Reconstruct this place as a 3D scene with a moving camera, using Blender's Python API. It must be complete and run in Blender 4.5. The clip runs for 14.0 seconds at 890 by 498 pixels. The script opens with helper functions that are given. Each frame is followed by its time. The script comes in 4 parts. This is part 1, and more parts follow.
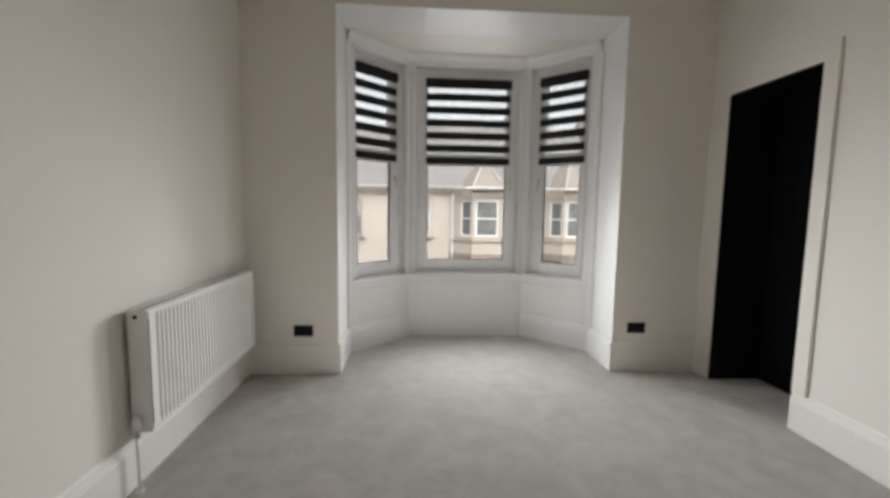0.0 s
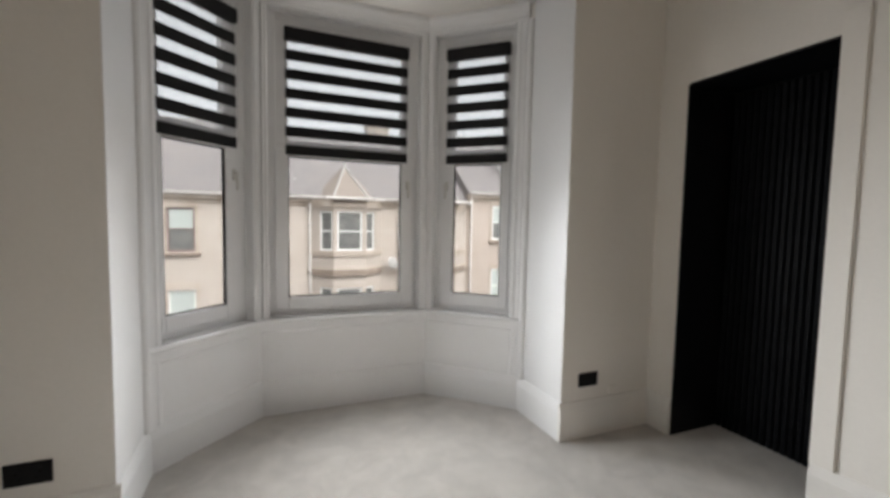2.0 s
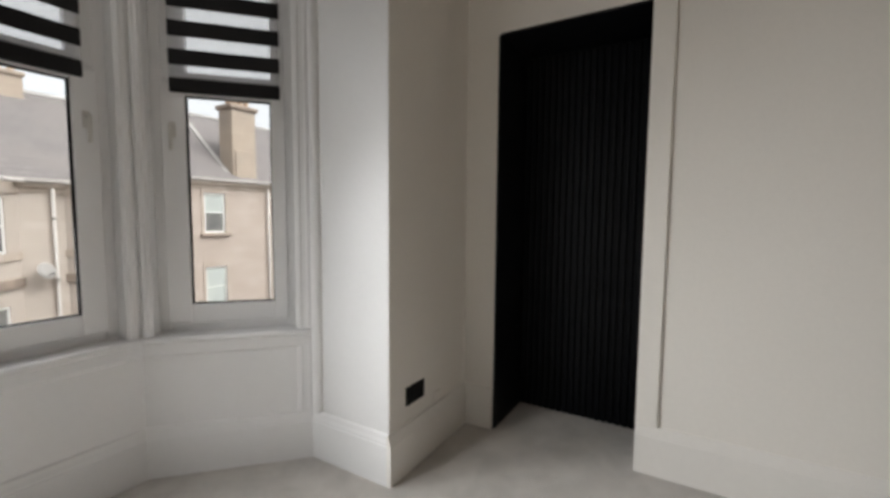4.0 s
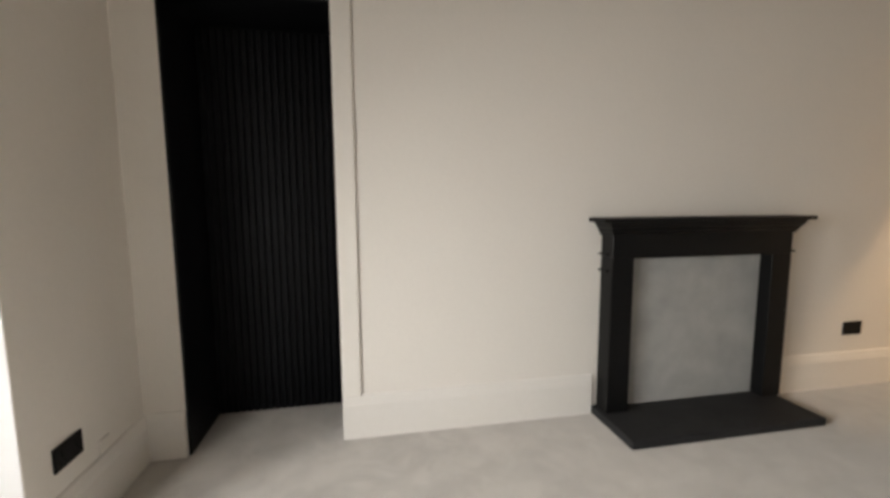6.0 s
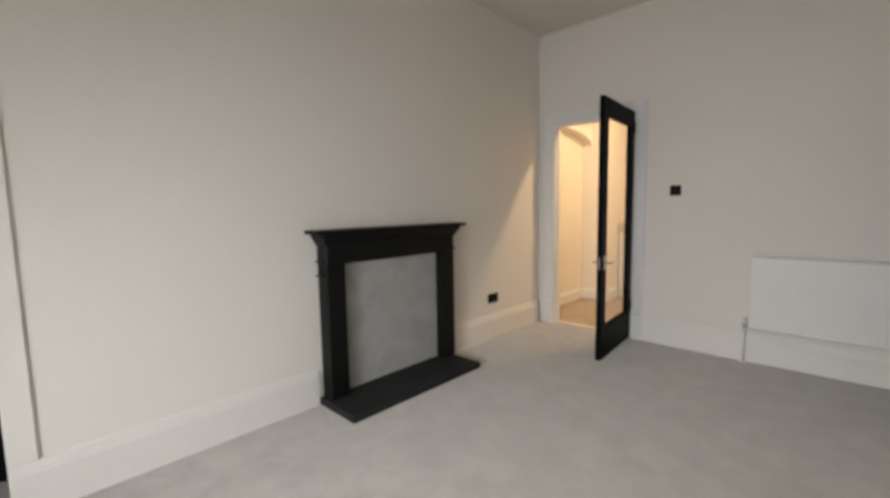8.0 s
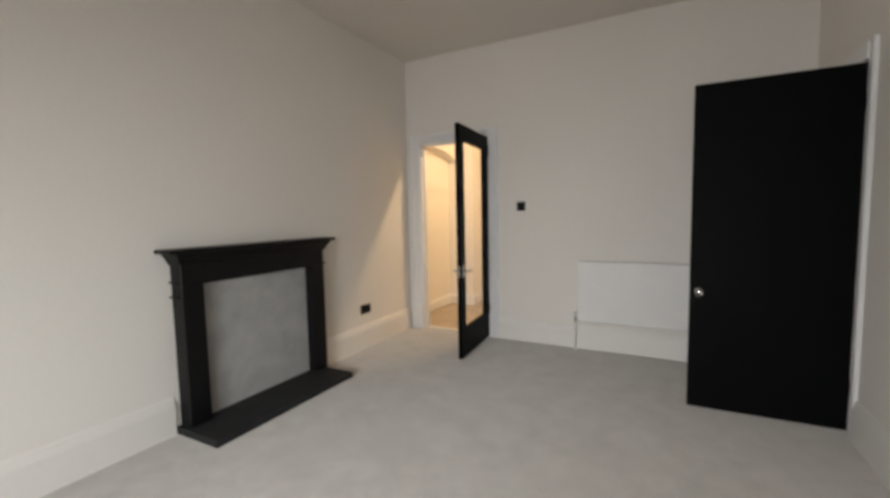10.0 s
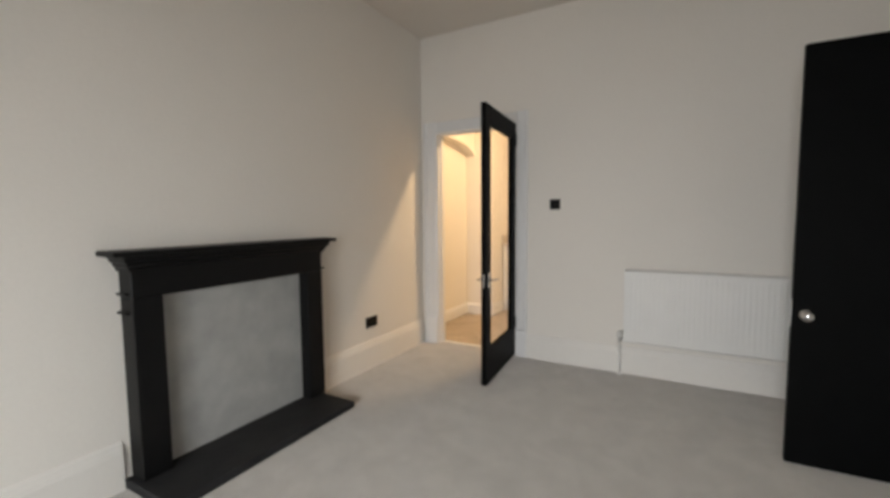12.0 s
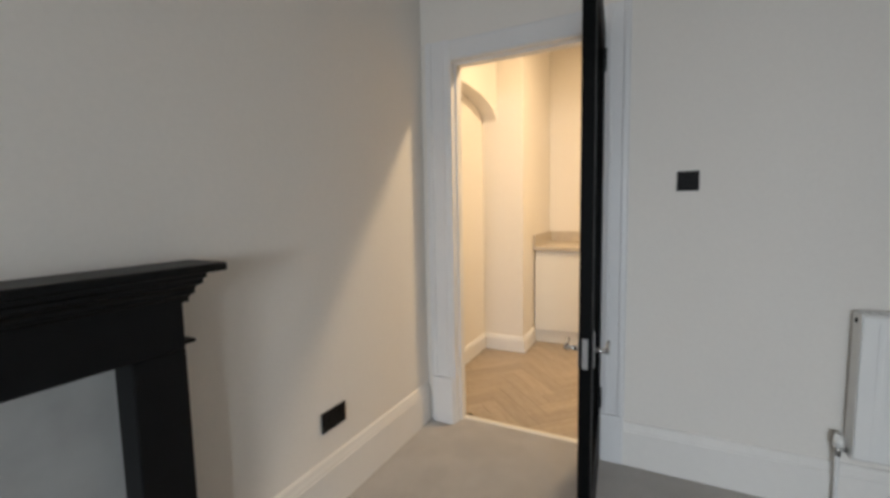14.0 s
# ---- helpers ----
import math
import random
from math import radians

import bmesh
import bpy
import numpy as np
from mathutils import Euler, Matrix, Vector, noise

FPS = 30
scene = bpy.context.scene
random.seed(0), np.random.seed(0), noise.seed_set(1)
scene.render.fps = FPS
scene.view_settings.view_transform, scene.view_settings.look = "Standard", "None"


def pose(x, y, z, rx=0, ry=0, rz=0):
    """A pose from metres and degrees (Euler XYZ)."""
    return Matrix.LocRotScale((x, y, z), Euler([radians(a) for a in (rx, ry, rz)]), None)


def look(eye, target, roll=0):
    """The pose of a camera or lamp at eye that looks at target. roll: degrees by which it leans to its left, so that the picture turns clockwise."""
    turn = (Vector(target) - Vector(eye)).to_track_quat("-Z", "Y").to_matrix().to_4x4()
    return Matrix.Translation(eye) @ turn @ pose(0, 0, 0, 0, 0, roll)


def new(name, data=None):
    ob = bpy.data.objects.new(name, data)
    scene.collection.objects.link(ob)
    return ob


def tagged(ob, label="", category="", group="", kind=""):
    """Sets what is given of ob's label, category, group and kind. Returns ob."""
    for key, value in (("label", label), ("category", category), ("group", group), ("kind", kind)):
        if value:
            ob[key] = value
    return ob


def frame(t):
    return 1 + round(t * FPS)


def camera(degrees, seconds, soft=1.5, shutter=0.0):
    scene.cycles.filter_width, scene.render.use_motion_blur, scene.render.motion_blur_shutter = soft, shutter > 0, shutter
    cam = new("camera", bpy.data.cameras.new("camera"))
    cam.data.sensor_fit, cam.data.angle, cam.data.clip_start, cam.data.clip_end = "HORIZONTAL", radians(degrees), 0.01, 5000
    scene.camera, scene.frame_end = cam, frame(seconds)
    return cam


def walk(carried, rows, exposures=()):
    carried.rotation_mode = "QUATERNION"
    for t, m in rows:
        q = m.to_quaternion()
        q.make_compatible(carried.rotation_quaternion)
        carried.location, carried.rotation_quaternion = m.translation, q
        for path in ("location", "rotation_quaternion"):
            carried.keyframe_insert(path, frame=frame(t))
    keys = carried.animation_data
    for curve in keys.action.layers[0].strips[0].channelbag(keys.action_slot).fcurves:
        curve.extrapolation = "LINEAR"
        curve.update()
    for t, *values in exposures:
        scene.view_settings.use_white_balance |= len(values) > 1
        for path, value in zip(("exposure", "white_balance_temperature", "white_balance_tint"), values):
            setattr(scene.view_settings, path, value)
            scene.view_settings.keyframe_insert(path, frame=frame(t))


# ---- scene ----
cam = camera(93.2, 14.0, 3.4)
PATH = [
    (0, (0.629, 0.859, 1.326), (0.753, 2.845, 1.128), 0.9),
    (0.5, (0.613, 1.181, 1.385), (0.822, 3.164, 1.239), 1.4),
    (1, (0.598, 1.494, 1.378), (0.953, 3.458, 1.256), 1.5),
    (1.5, (0.602, 1.828, 1.37), (1.151, 3.747, 1.25), 1.4),
    (2, (0.586, 2.115, 1.332), (1.356, 3.956, 1.2), 1.1),
    (2.2, (0.573, 2.23, 1.33), (1.433, 4.03, 1.19), 1.0),
    (4.5, (0.813, 3.141, 1.195), (2.691, 3.807, 1.021), 0.1),
    (5, (0.807, 3.205, 1.222), (2.773, 3.51, 1.021), -0.2),
    (5.5, (0.759, 3.145, 1.196), (2.75, 3.14, 1.008), -0.2),
    (6, (0.775, 3.081, 1.24), (2.727, 2.706, 1.017), -0.3),
    (6.5, (0.774, 3.058, 1.237), (2.637, 2.36, 1.026), -0.1),
    (7, (0.718, 3.094, 1.264), (2.456, 2.126, 1.063), -0.3),
    (7.5, (0.6, 3.107, 1.281), (2.174, 1.89, 1.082), -0.5),
    (8, (0.477, 3.134, 1.28), (1.856, 1.699, 1.082), -1.0),
    (8.5, (0.401, 3.178, 1.279), (1.572, 1.569, 1.079), -1.5),
    (9, (0.318, 3.227, 1.293), (1.317, 1.504, 1.108), -1.9),
    (9.2, (0.26, 3.232, 1.312), (1.217, 1.486, 1.128), -2.1),
    (11.3, (0.327, 3.14, 1.329), (1.255, 1.373, 1.195), -0.7),
    (11.5, (0.379, 3.023, 1.327), (1.336, 1.273, 1.175), -0.4),
    (12, (0.637, 2.733, 1.292), (1.607, 0.991, 1.139), -0.5),
    (12.5, (0.9, 2.345, 1.3), (1.886, 0.613, 1.134), -0.7),
    (13, (1.201, 1.996, 1.299), (2.165, 0.251, 1.141), -0.9),
    (13.5, (1.466, 1.622, 1.27), (2.407, -0.135, 1.1), -1.0),
    (14, (1.695, 1.26, 1.282), (2.597, -0.516, 1.097), -1.1),
]
walk(cam, [(t, look(eye, target, roll)) for t, eye, target, roll in PATH], [(0.0, 2.34, 6400, 9), (1.0, 2.25, 6350, 9), (2.0, 2.2, 6400, 10), (4.5, 2.03, 6550, 10), (5.0, 2.04, 6650, 11), (6.0, 2.55, 6850, 11), (6.5, 2.6, 6700, 11), (7.0, 2.56, 6500, 10), (8.5, 2.42, 6500, 10), (9.0, 2.42, 6500, 10), (12.5, 2.56, 6450, 9), (13.5, 2.54, 6150, 7), (14.0, 2.46, 5850, 7)])

# ---- world, sun, exposure ----
world = bpy.data.worlds.new("sky")
scene.world = world
world.use_nodes = True
wn = world.node_tree.nodes
wl = world.node_tree.links
sky = wn.new("ShaderNodeTexSky")
sky.sky_type = "NISHITA"
sky.sun_disc = False
SUN_UP, SUN_SIDE = 52.0, 160.0        # degrees of height and of turn from the street's far side
sky.sun_elevation = radians(SUN_UP)
sky.sun_rotation = radians(SUN_SIDE)
sky.dust_density = 4.0
dull = wn.new("ShaderNodeHueSaturation")
dull.inputs["Saturation"].default_value = 0.08
wl.new(sky.outputs["Color"], dull.inputs["Color"])
wl.new(dull.outputs["Color"], wn["Background"].inputs["Color"])
wn["Background"].inputs["Strength"].default_value = 0.088

sun = new("sun", bpy.data.lights.new("sun", "SUN"))
sun.data.energy = 0.42
sun.data.angle = radians(50)
sun.data.color = (1.0, 0.97, 0.92)
sd = Vector((math.sin(radians(SUN_SIDE)) * math.cos(radians(SUN_UP)), math.cos(radians(SUN_SIDE)) * math.cos(radians(SUN_UP)), math.sin(radians(SUN_UP))))
sun.matrix_world = look(sd * 60, (0, 0, 0))

# warm ceiling downlight of the hall
hall_lamp = new("hall_lamp_light", bpy.data.lights.new("hall_lamp_light", "AREA"))
hall_lamp.data.shape, hall_lamp.data.size = "DISK", 0.16
hall_lamp.data.energy = 7.4
hall_lamp.data.color = (1.0, 0.69, 0.37)
hall_lamp.location = (1.80, -1.62, 2.86)

# daylight of the wide sky, entering at the three windows of the bay
SKYLIGHT = 6.7
for px, py, wide, turn, share, dip in ((0.196, 4.899, 0.37, -43.9, 0.92, 22), (1.1065, 5.187, 0.78, 0.0, 1.15, 20), (2.027, 4.902, 0.35, 43.9, 0.42, 20)):
    a = bpy.data.lights.new("window_daylight", "AREA")
    a.shape, a.size, a.size_y = "RECTANGLE", wide, 0.89
    a.energy = SKYLIGHT * wide * share
    a.spread = radians(105)
    a.color = (0.965, 0.985, 0.99)
    new("window_daylight", a).matrix_basis = pose(px, py, 1.237, 90, 0, 180 - turn) @ pose(0, 0, 0, -dip)

# softer daylight that comes through the voile of the middle blind
a = bpy.data.lights.new("blind_daylight", "AREA")
a.shape, a.size, a.size_y = "RECTANGLE", 0.78, 0.74
a.energy = SKYLIGHT * 0.12
a.color = (0.965, 0.985, 0.99)
new("blind_daylight", a).matrix_basis = pose(1.1065, 5.150, 2.16, 90, 0, 180)

# ---- materials ----
def material(name, color, rough=0.6, metal=0.0, spots=None, spot_scale=3.0, grain=0.0, grain_scale=200.0, bump=0.0, bump_scale=150.0, coords="Object", spec=0.5, stretch=None, warp=0.0):
    """Principled paint with two scales of variation and fine relief."""
    m = bpy.data.materials.new(name)
    m.use_nodes = True
    n, l = m.node_tree.nodes, m.node_tree.links
    b = n["Principled BSDF"]
    b.inputs["Roughness"].default_value = rough
    b.inputs["Metallic"].default_value = metal
    b.inputs["Specular IOR Level"].default_value = spec
    b.inputs["Base Color"].default_value = (*color, 1)
    tc = n.new("ShaderNodeTexCoord")
    vec = tc.outputs[coords]
    if stretch:
        mp = n.new("ShaderNodeMapping")
        mp.inputs["Scale"].default_value = stretch
        l.new(vec, mp.inputs["Vector"])
        vec = mp.outputs["Vector"]
    out = None
    if spots:
        t = n.new("ShaderNodeTexNoise")
        t.inputs["Scale"].default_value = spot_scale
        t.inputs["Distortion"].default_value = warp
        t.inputs["Detail"].default_value = 5
        l.new(vec, t.inputs["Vector"])
        r = n.new("ShaderNodeMapRange")
        r.inputs["From Min"].default_value = 0.35
        r.inputs["From Max"].default_value = 0.65
        l.new(t.outputs["Fac"], r.inputs["Value"])
        x = n.new("ShaderNodeMix")
        x.data_type = "RGBA"
        x.inputs["A"].default_value = (*color, 1)
        x.inputs["B"].default_value = (*spots, 1)
        l.new(r.outputs["Result"], x.inputs["Factor"])
        out = x.outputs["Result"]
    if grain:
        t = n.new("ShaderNodeTexNoise")
        t.inputs["Scale"].default_value = grain_scale
        t.inputs["Detail"].default_value = 3
        l.new(vec, t.inputs["Vector"])
        h = n.new("ShaderNodeHueSaturation")
        r = n.new("ShaderNodeMapRange")
        r.inputs["From Min"].default_value = 0.3
        r.inputs["From Max"].default_value = 0.7
        r.inputs["To Min"].default_value = 1 - grain
        r.inputs["To Max"].default_value = 1 + grain
        l.new(t.outputs["Fac"], r.inputs["Value"])
        l.new(r.outputs["Result"], h.inputs["Value"])
        if out:
            l.new(out, h.inputs["Color"])
        else:
            h.inputs["Color"].default_value = (*color, 1)
        out = h.outputs["Color"]
    if out:
        l.new(out, b.inputs["Base Color"])
    if bump:
        t = n.new("ShaderNodeTexNoise")
        t.inputs["Scale"].default_value = bump_scale
        t.inputs["Detail"].default_value = 4
        l.new(vec, t.inputs["Vector"])
        bp = n.new("ShaderNodeBump")
        bp.inputs["Strength"].default_value = bump
        bp.inputs["Distance"].default_value = 0.004
        l.new(t.outputs["Fac"], bp.inputs["Height"])
        l.new(bp.outputs["Normal"], b.inputs["Normal"])
    return m


def vary(m, amount):
    """Adds a value change per object, for pieces that share one mesh."""
    n, l = m.node_tree.nodes, m.node_tree.links
    b = n["Principled BSDF"]
    info = n.new("ShaderNodeObjectInfo")
    r = n.new("ShaderNodeMapRange")
    r.inputs["To Min"].default_value = 1 - amount
    r.inputs["To Max"].default_value = 1 + amount
    h = n.new("ShaderNodeHueSaturation")
    l.new(info.outputs["Random"], r.inputs["Value"])
    l.new(r.outputs["Result"], h.inputs["Value"])
    if b.inputs["Base Color"].is_linked:
        l.new(b.inputs["Base Color"].links[0].from_socket, h.inputs["Color"])
    else:
        h.inputs["Color"].default_value = b.inputs["Base Color"].default_value
    l.new(h.outputs["Color"], b.inputs["Base Color"])
    return m


def glass_material(name, tint=(1, 1, 1), rough=0.0):
    m = bpy.data.materials.new(name)
    m.use_nodes = True
    n, l = m.node_tree.nodes, m.node_tree.links
    n.remove(n["Principled BSDF"])
    tr = n.new("ShaderNodeBsdfTransparent")
    tr.inputs["Color"].default_value = (*tint, 1)
    gl = n.new("ShaderNodeBsdfGlossy")
    gl.inputs["Roughness"].default_value = rough
    fr = n.new("ShaderNodeLayerWeight")
    fr.inputs["Blend"].default_value = 0.12
    cut = n.new("ShaderNodeMath")
    cut.operation = "MULTIPLY"
    cut.inputs[1].default_value = 0.35
    l.new(fr.outputs["Facing"], cut.inputs[0])
    mx = n.new("ShaderNodeMixShader")
    l.new(cut.outputs["Value"], mx.inputs["Fac"])
    l.new(tr.outputs["BSDF"], mx.inputs[1])
    l.new(gl.outputs["BSDF"], mx.inputs[2])
    l.new(mx.outputs["Shader"], n["Material Output"].inputs["Surface"])
    return m


def sheer_material(name):
    """Thin woven voile: part see-through, part glowing with the light behind it."""
    m = bpy.data.materials.new(name)
    m.use_nodes = True
    n, l = m.node_tree.nodes, m.node_tree.links
    n.remove(n["Principled BSDF"])
    tr = n.new("ShaderNodeBsdfTransparent")
    tl = n.new("ShaderNodeBsdfTranslucent")
    tl.inputs["Color"].default_value = (0.85, 0.85, 0.86, 1)
    df = n.new("ShaderNodeBsdfDiffuse")
    df.inputs["Color"].default_value = (0.8, 0.8, 0.8, 1)
    a = n.new("ShaderNodeMixShader")
    a.inputs["Fac"].default_value = 0.3
    l.new(tl.outputs["BSDF"], a.inputs[1])
    l.new(df.outputs["BSDF"], a.inputs[2])
    mx = n.new("ShaderNodeMixShader")
    mx.inputs["Fac"].default_value = 0.28
    l.new(tr.outputs["BSDF"], mx.inputs[1])
    l.new(a.outputs["Shader"], mx.inputs[2])
    l.new(mx.outputs["Shader"], n["Material Output"].inputs["Surface"])
    return m


def block_material(name, c1, c2, mortar, width, height, mortar_size=0.012, bump=0.4, spots=None):
    """Coursed stone or slate for surfaces that stay far off."""
    m = bpy.data.materials.new(name)
    m.use_nodes = True
    n, l = m.node_tree.nodes, m.node_tree.links
    b = n["Principled BSDF"]
    b.inputs["Roughness"].default_value = 0.85
    tc = n.new("ShaderNodeTexCoord")
    sep = n.new("ShaderNodeSeparateXYZ")
    l.new(tc.outputs["Object"], sep.inputs["Vector"])
    cmb = n.new("ShaderNodeCombineXYZ")
    l.new(sep.outputs["X"], cmb.inputs["X"])
    l.new(sep.outputs["Z"], cmb.inputs["Y"])
    br = n.new("ShaderNodeTexBrick")
    br.inputs["Scale"].default_value = 1.0
    br.inputs["Brick Width"].default_value = width
    br.inputs["Row Height"].default_value = height
    br.inputs["Mortar Size"].default_value = mortar_size
    br.inputs["Color1"].default_value = (*c1, 1)
    br.inputs["Color2"].default_value = (*c2, 1)
    br.inputs["Mortar"].default_value = (*mortar, 1)
    l.new(cmb.outputs["Vector"], br.inputs["Vector"])
    t = n.new("ShaderNodeTexNoise")
    t.inputs["Scale"].default_value = 0.7
    t.inputs["Detail"].default_value = 6
    l.new(tc.outputs["Object"], t.inputs["Vector"])
    r = n.new("ShaderNodeMapRange")
    r.inputs["From Min"].default_value = 0.4
    r.inputs["From Max"].default_value = 0.75
    r.inputs["To Max"].default_value = 0.6
    l.new(t.outputs["Fac"], r.inputs["Value"])
    x = n.new("ShaderNodeMix")
    x.data_type = "RGBA"
    x.inputs["B"].default_value = (*(spots or mortar), 1)
    l.new(br.outputs["Color"], x.inputs["A"])
    l.new(r.outputs["Result"], x.inputs["Factor"])
    l.new(x.outputs["Result"], b.inputs["Base Color"])
    bp = n.new("ShaderNodeBump")
    bp.inputs["Strength"].default_value = bump
    bp.inputs["Distance"].default_value = 0.02
    l.new(br.outputs["Fac"], bp.inputs["Height"])
    bp.invert = True
    l.new(bp.outputs["Normal"], b.inputs["Normal"])
    return m


WALL = material("matt_wall_paint", (0.805, 0.766, 0.712), 0.75, spots=(0.79, 0.75, 0.695), spot_scale=0.9, grain=0.012, grain_scale=60, bump=0.06, bump_scale=220, spec=0.3)
CEIL = material("ceiling_paint", (0.75, 0.712, 0.66), 0.8, spots=(0.73, 0.69, 0.64), spot_scale=1.2, bump=0.05, bump_scale=180, spec=0.3)
TRIM = material("white_satin_paint", (0.785, 0.776, 0.770), 0.36, spots=(0.765, 0.756, 0.75), spot_scale=2.5, grain=0.01, grain_scale=40, bump=0.05, bump_scale=90)
SKIRT = material("off_white_satin_paint", (0.805, 0.774, 0.73), 0.5, spots=(0.79, 0.758, 0.714), spot_scale=3.5, grain=0.01, grain_scale=40, bump=0.05, bump_scale=90, spec=0.4)
CARPET = material("grey_cut_pile_carpet", (0.57, 0.528, 0.482), 0.95, spots=(0.525, 0.485, 0.442), spot_scale=6.0, warp=0.7, grain=0.22, grain_scale=420, bump=0.9, bump_scale=420, spec=0.1)
CARPET.node_tree.nodes["Principled BSDF"].inputs["Diffuse Roughness"].default_value = 1.0
CARPET.node_tree.nodes["Principled BSDF"].inputs["Sheen Weight"].default_value = 0.32
CARPET.node_tree.nodes["Principled BSDF"].inputs["Sheen Tint"].default_value = (0.76, 0.88, 1.0, 1)
CARPET.node_tree.nodes["Principled BSDF"].inputs["Sheen Roughness"].default_value = 0.45


def trodden_nap_sheen(m, y0, y1, depth):
    """Pile brushed this way and that in ragged patches; its sheen is painted as tone, stronger towards the bay."""
    n, l = m.node_tree.nodes, m.node_tree.links
    b = n["Principled BSDF"]
    tc = n.new("ShaderNodeTexCoord")
    t = n.new("ShaderNodeTexNoise")
    t.inputs["Scale"].default_value = 4.2
    t.inputs["Detail"].default_value = 8
    t.inputs["Roughness"].default_value = 0.74
    t.inputs["Distortion"].default_value = 0.5
    l.new(tc.outputs["Object"], t.inputs["Vector"])
    r = n.new("ShaderNodeMapRange")
    r.inputs["From Min"].default_value = 0.42
    r.inputs["From Max"].default_value = 0.58
    r.inputs["To Min"].default_value = -depth
    r.inputs["To Max"].default_value = depth
    l.new(t.outputs["Fac"], r.inputs["Value"])
    sep = n.new("ShaderNodeSeparateXYZ")
    l.new(tc.outputs["Object"], sep.inputs["Vector"])
    k = n.new("ShaderNodeMapRange")
    k.inputs["From Min"].default_value = y0
    k.inputs["From Max"].default_value = y1
    k.inputs["To Min"].default_value = 0.45
    l.new(sep.outputs["Y"], k.inputs["Value"])
    x = n.new("ShaderNodeMath")
    x.operation = "MULTIPLY_ADD"
    x.inputs[2].default_value = 1.0
    l.new(r.outputs["Result"], x.inputs[0])
    l.new(k.outputs["Result"], x.inputs[1])
    h = n.new("ShaderNodeHueSaturation")
    l.new(x.outputs["Value"], h.inputs["Value"])
    l.new(b.inputs["Base Color"].links[0].from_socket, h.inputs["Color"])
    l.new(h.outputs["Color"], b.inputs["Base Color"])


trodden_nap_sheen(CARPET, 1.4, 2.8, 0.065)
BLACK = material("black_satin_paint", (0.0075, 0.0078, 0.009), 0.42, grain=0.15, grain_scale=30, bump=0.05, bump_scale=80, spec=0.16)
SLAT = vary(material("black_panelling", (0.007, 0.0074, 0.0088), 0.5, grain=0.2, grain_scale=25, bump=0.06, bump_scale=90, spec=0.11), 0.15)
DOORBLACK = material("black_door_paint", (0.0035, 0.0037, 0.0038), 0.5, grain=0.12, grain_scale=12, bump=0.06, bump_scale=60, spec=0.05)
MANTEL = material("black_mantel_paint", (0.0038, 0.0039, 0.0042), 0.45, grain=0.2, grain_scale=20, bump=0.08, bump_scale=60, spec=0.24)
SLATE = material("dark_hearth_slate", (0.022, 0.022, 0.023), 0.6, spots=(0.03, 0.03, 0.031), spot_scale=6, grain=0.15, grain_scale=80, bump=0.15, bump_scale=60, spec=0.16)
BOARD = material("mottled_grey_board", (0.42, 0.42, 0.405), 0.7, spots=(0.36, 0.36, 0.35), spot_scale=5.5, grain=0.06, grain_scale=9, bump=0.15, bump_scale=40, spec=0.3)
UPVC = material("white_plastic_frame", (0.78, 0.775, 0.775), 0.35, spots=(0.755, 0.75, 0.75), spot_scale=5)
LEVER = material("dull_silver_lever", (0.58, 0.56, 0.52), 0.3, 0.4)
GASKET = material("black_rubber_gasket", (0.012, 0.011, 0.010), 0.9, spec=0.04)
ENAMEL = material("white_radiator_enamel", (0.81, 0.797, 0.772), 0.45, spots=(0.79, 0.777, 0.752), spot_scale=6)
FINS = material("grey_steel_fins", (0.30, 0.30, 0.30), 0.5, 0.4, grain=0.1, grain_scale=40)
PLASTIC = material("black_plate_plastic", (0.010, 0.0095, 0.0095), 0.6, spec=0.15, grain=0.1, grain_scale=60)
WHITEPLASTIC = material("white_valve_plastic", (0.78, 0.77, 0.74), 0.4)
CHROME = material("chrome", (0.72, 0.72, 0.72), 0.16, 1.0)
BRASS = material("dull_pipe_metal", (0.55, 0.54, 0.52), 0.35, 1.0)
PIPE = material("painted_pipe", (0.80, 0.79, 0.77), 0.5)
FABRIC = material("black_blind_fabric", (0.016, 0.015, 0.015), 0.85, grain=0.2, grain_scale=300, bump=0.2, bump_scale=500, spec=0.2)
SHEER = sheer_material("sheer_blind_fabric")
GLASS = glass_material("clear_glass")
GLAZING = glass_material("double_glazing", (0.86, 0.87, 0.87))
OAK = vary(material("herringbone_oak", (0.42, 0.355, 0.285), 0.5, spots=(0.36, 0.295, 0.23), spot_scale=4, grain=0.18, grain_scale=30, bump=0.1, bump_scale=60, stretch=(1, 6, 1)), 0.09)
GROUT = material("dark_floor_joint", (0.10, 0.07, 0.05), 0.8)
WORKTOP = material("pale_stone_worktop", (0.55, 0.49, 0.40), 0.4, spots=(0.48, 0.42, 0.34), spot_scale=14)
UNIT = material("cream_cabinet_paint", (0.74, 0.72, 0.68), 0.45, spots=(0.72, 0.70, 0.66), spot_scale=3)
STRIP = material("pale_metal_threshold", (0.82, 0.78, 0.70), 0.35)
STONE = block_material("blond_sandstone", (0.52, 0.452, 0.395), (0.485, 0.418, 0.365), (0.43, 0.372, 0.325), 0.75, 0.32, spots=(0.42, 0.355, 0.305))
STONE2 = block_material("grey_sandstone", (0.49, 0.412, 0.355), (0.45, 0.372, 0.318), (0.39, 0.325, 0.28), 0.7, 0.30, spots=(0.35, 0.28, 0.235))
DRESSED = material("dressed_sandstone", (0.53, 0.452, 0.385), 0.85, spots=(0.38, 0.31, 0.255), spot_scale=1.5, grain=0.08, grain_scale=14)
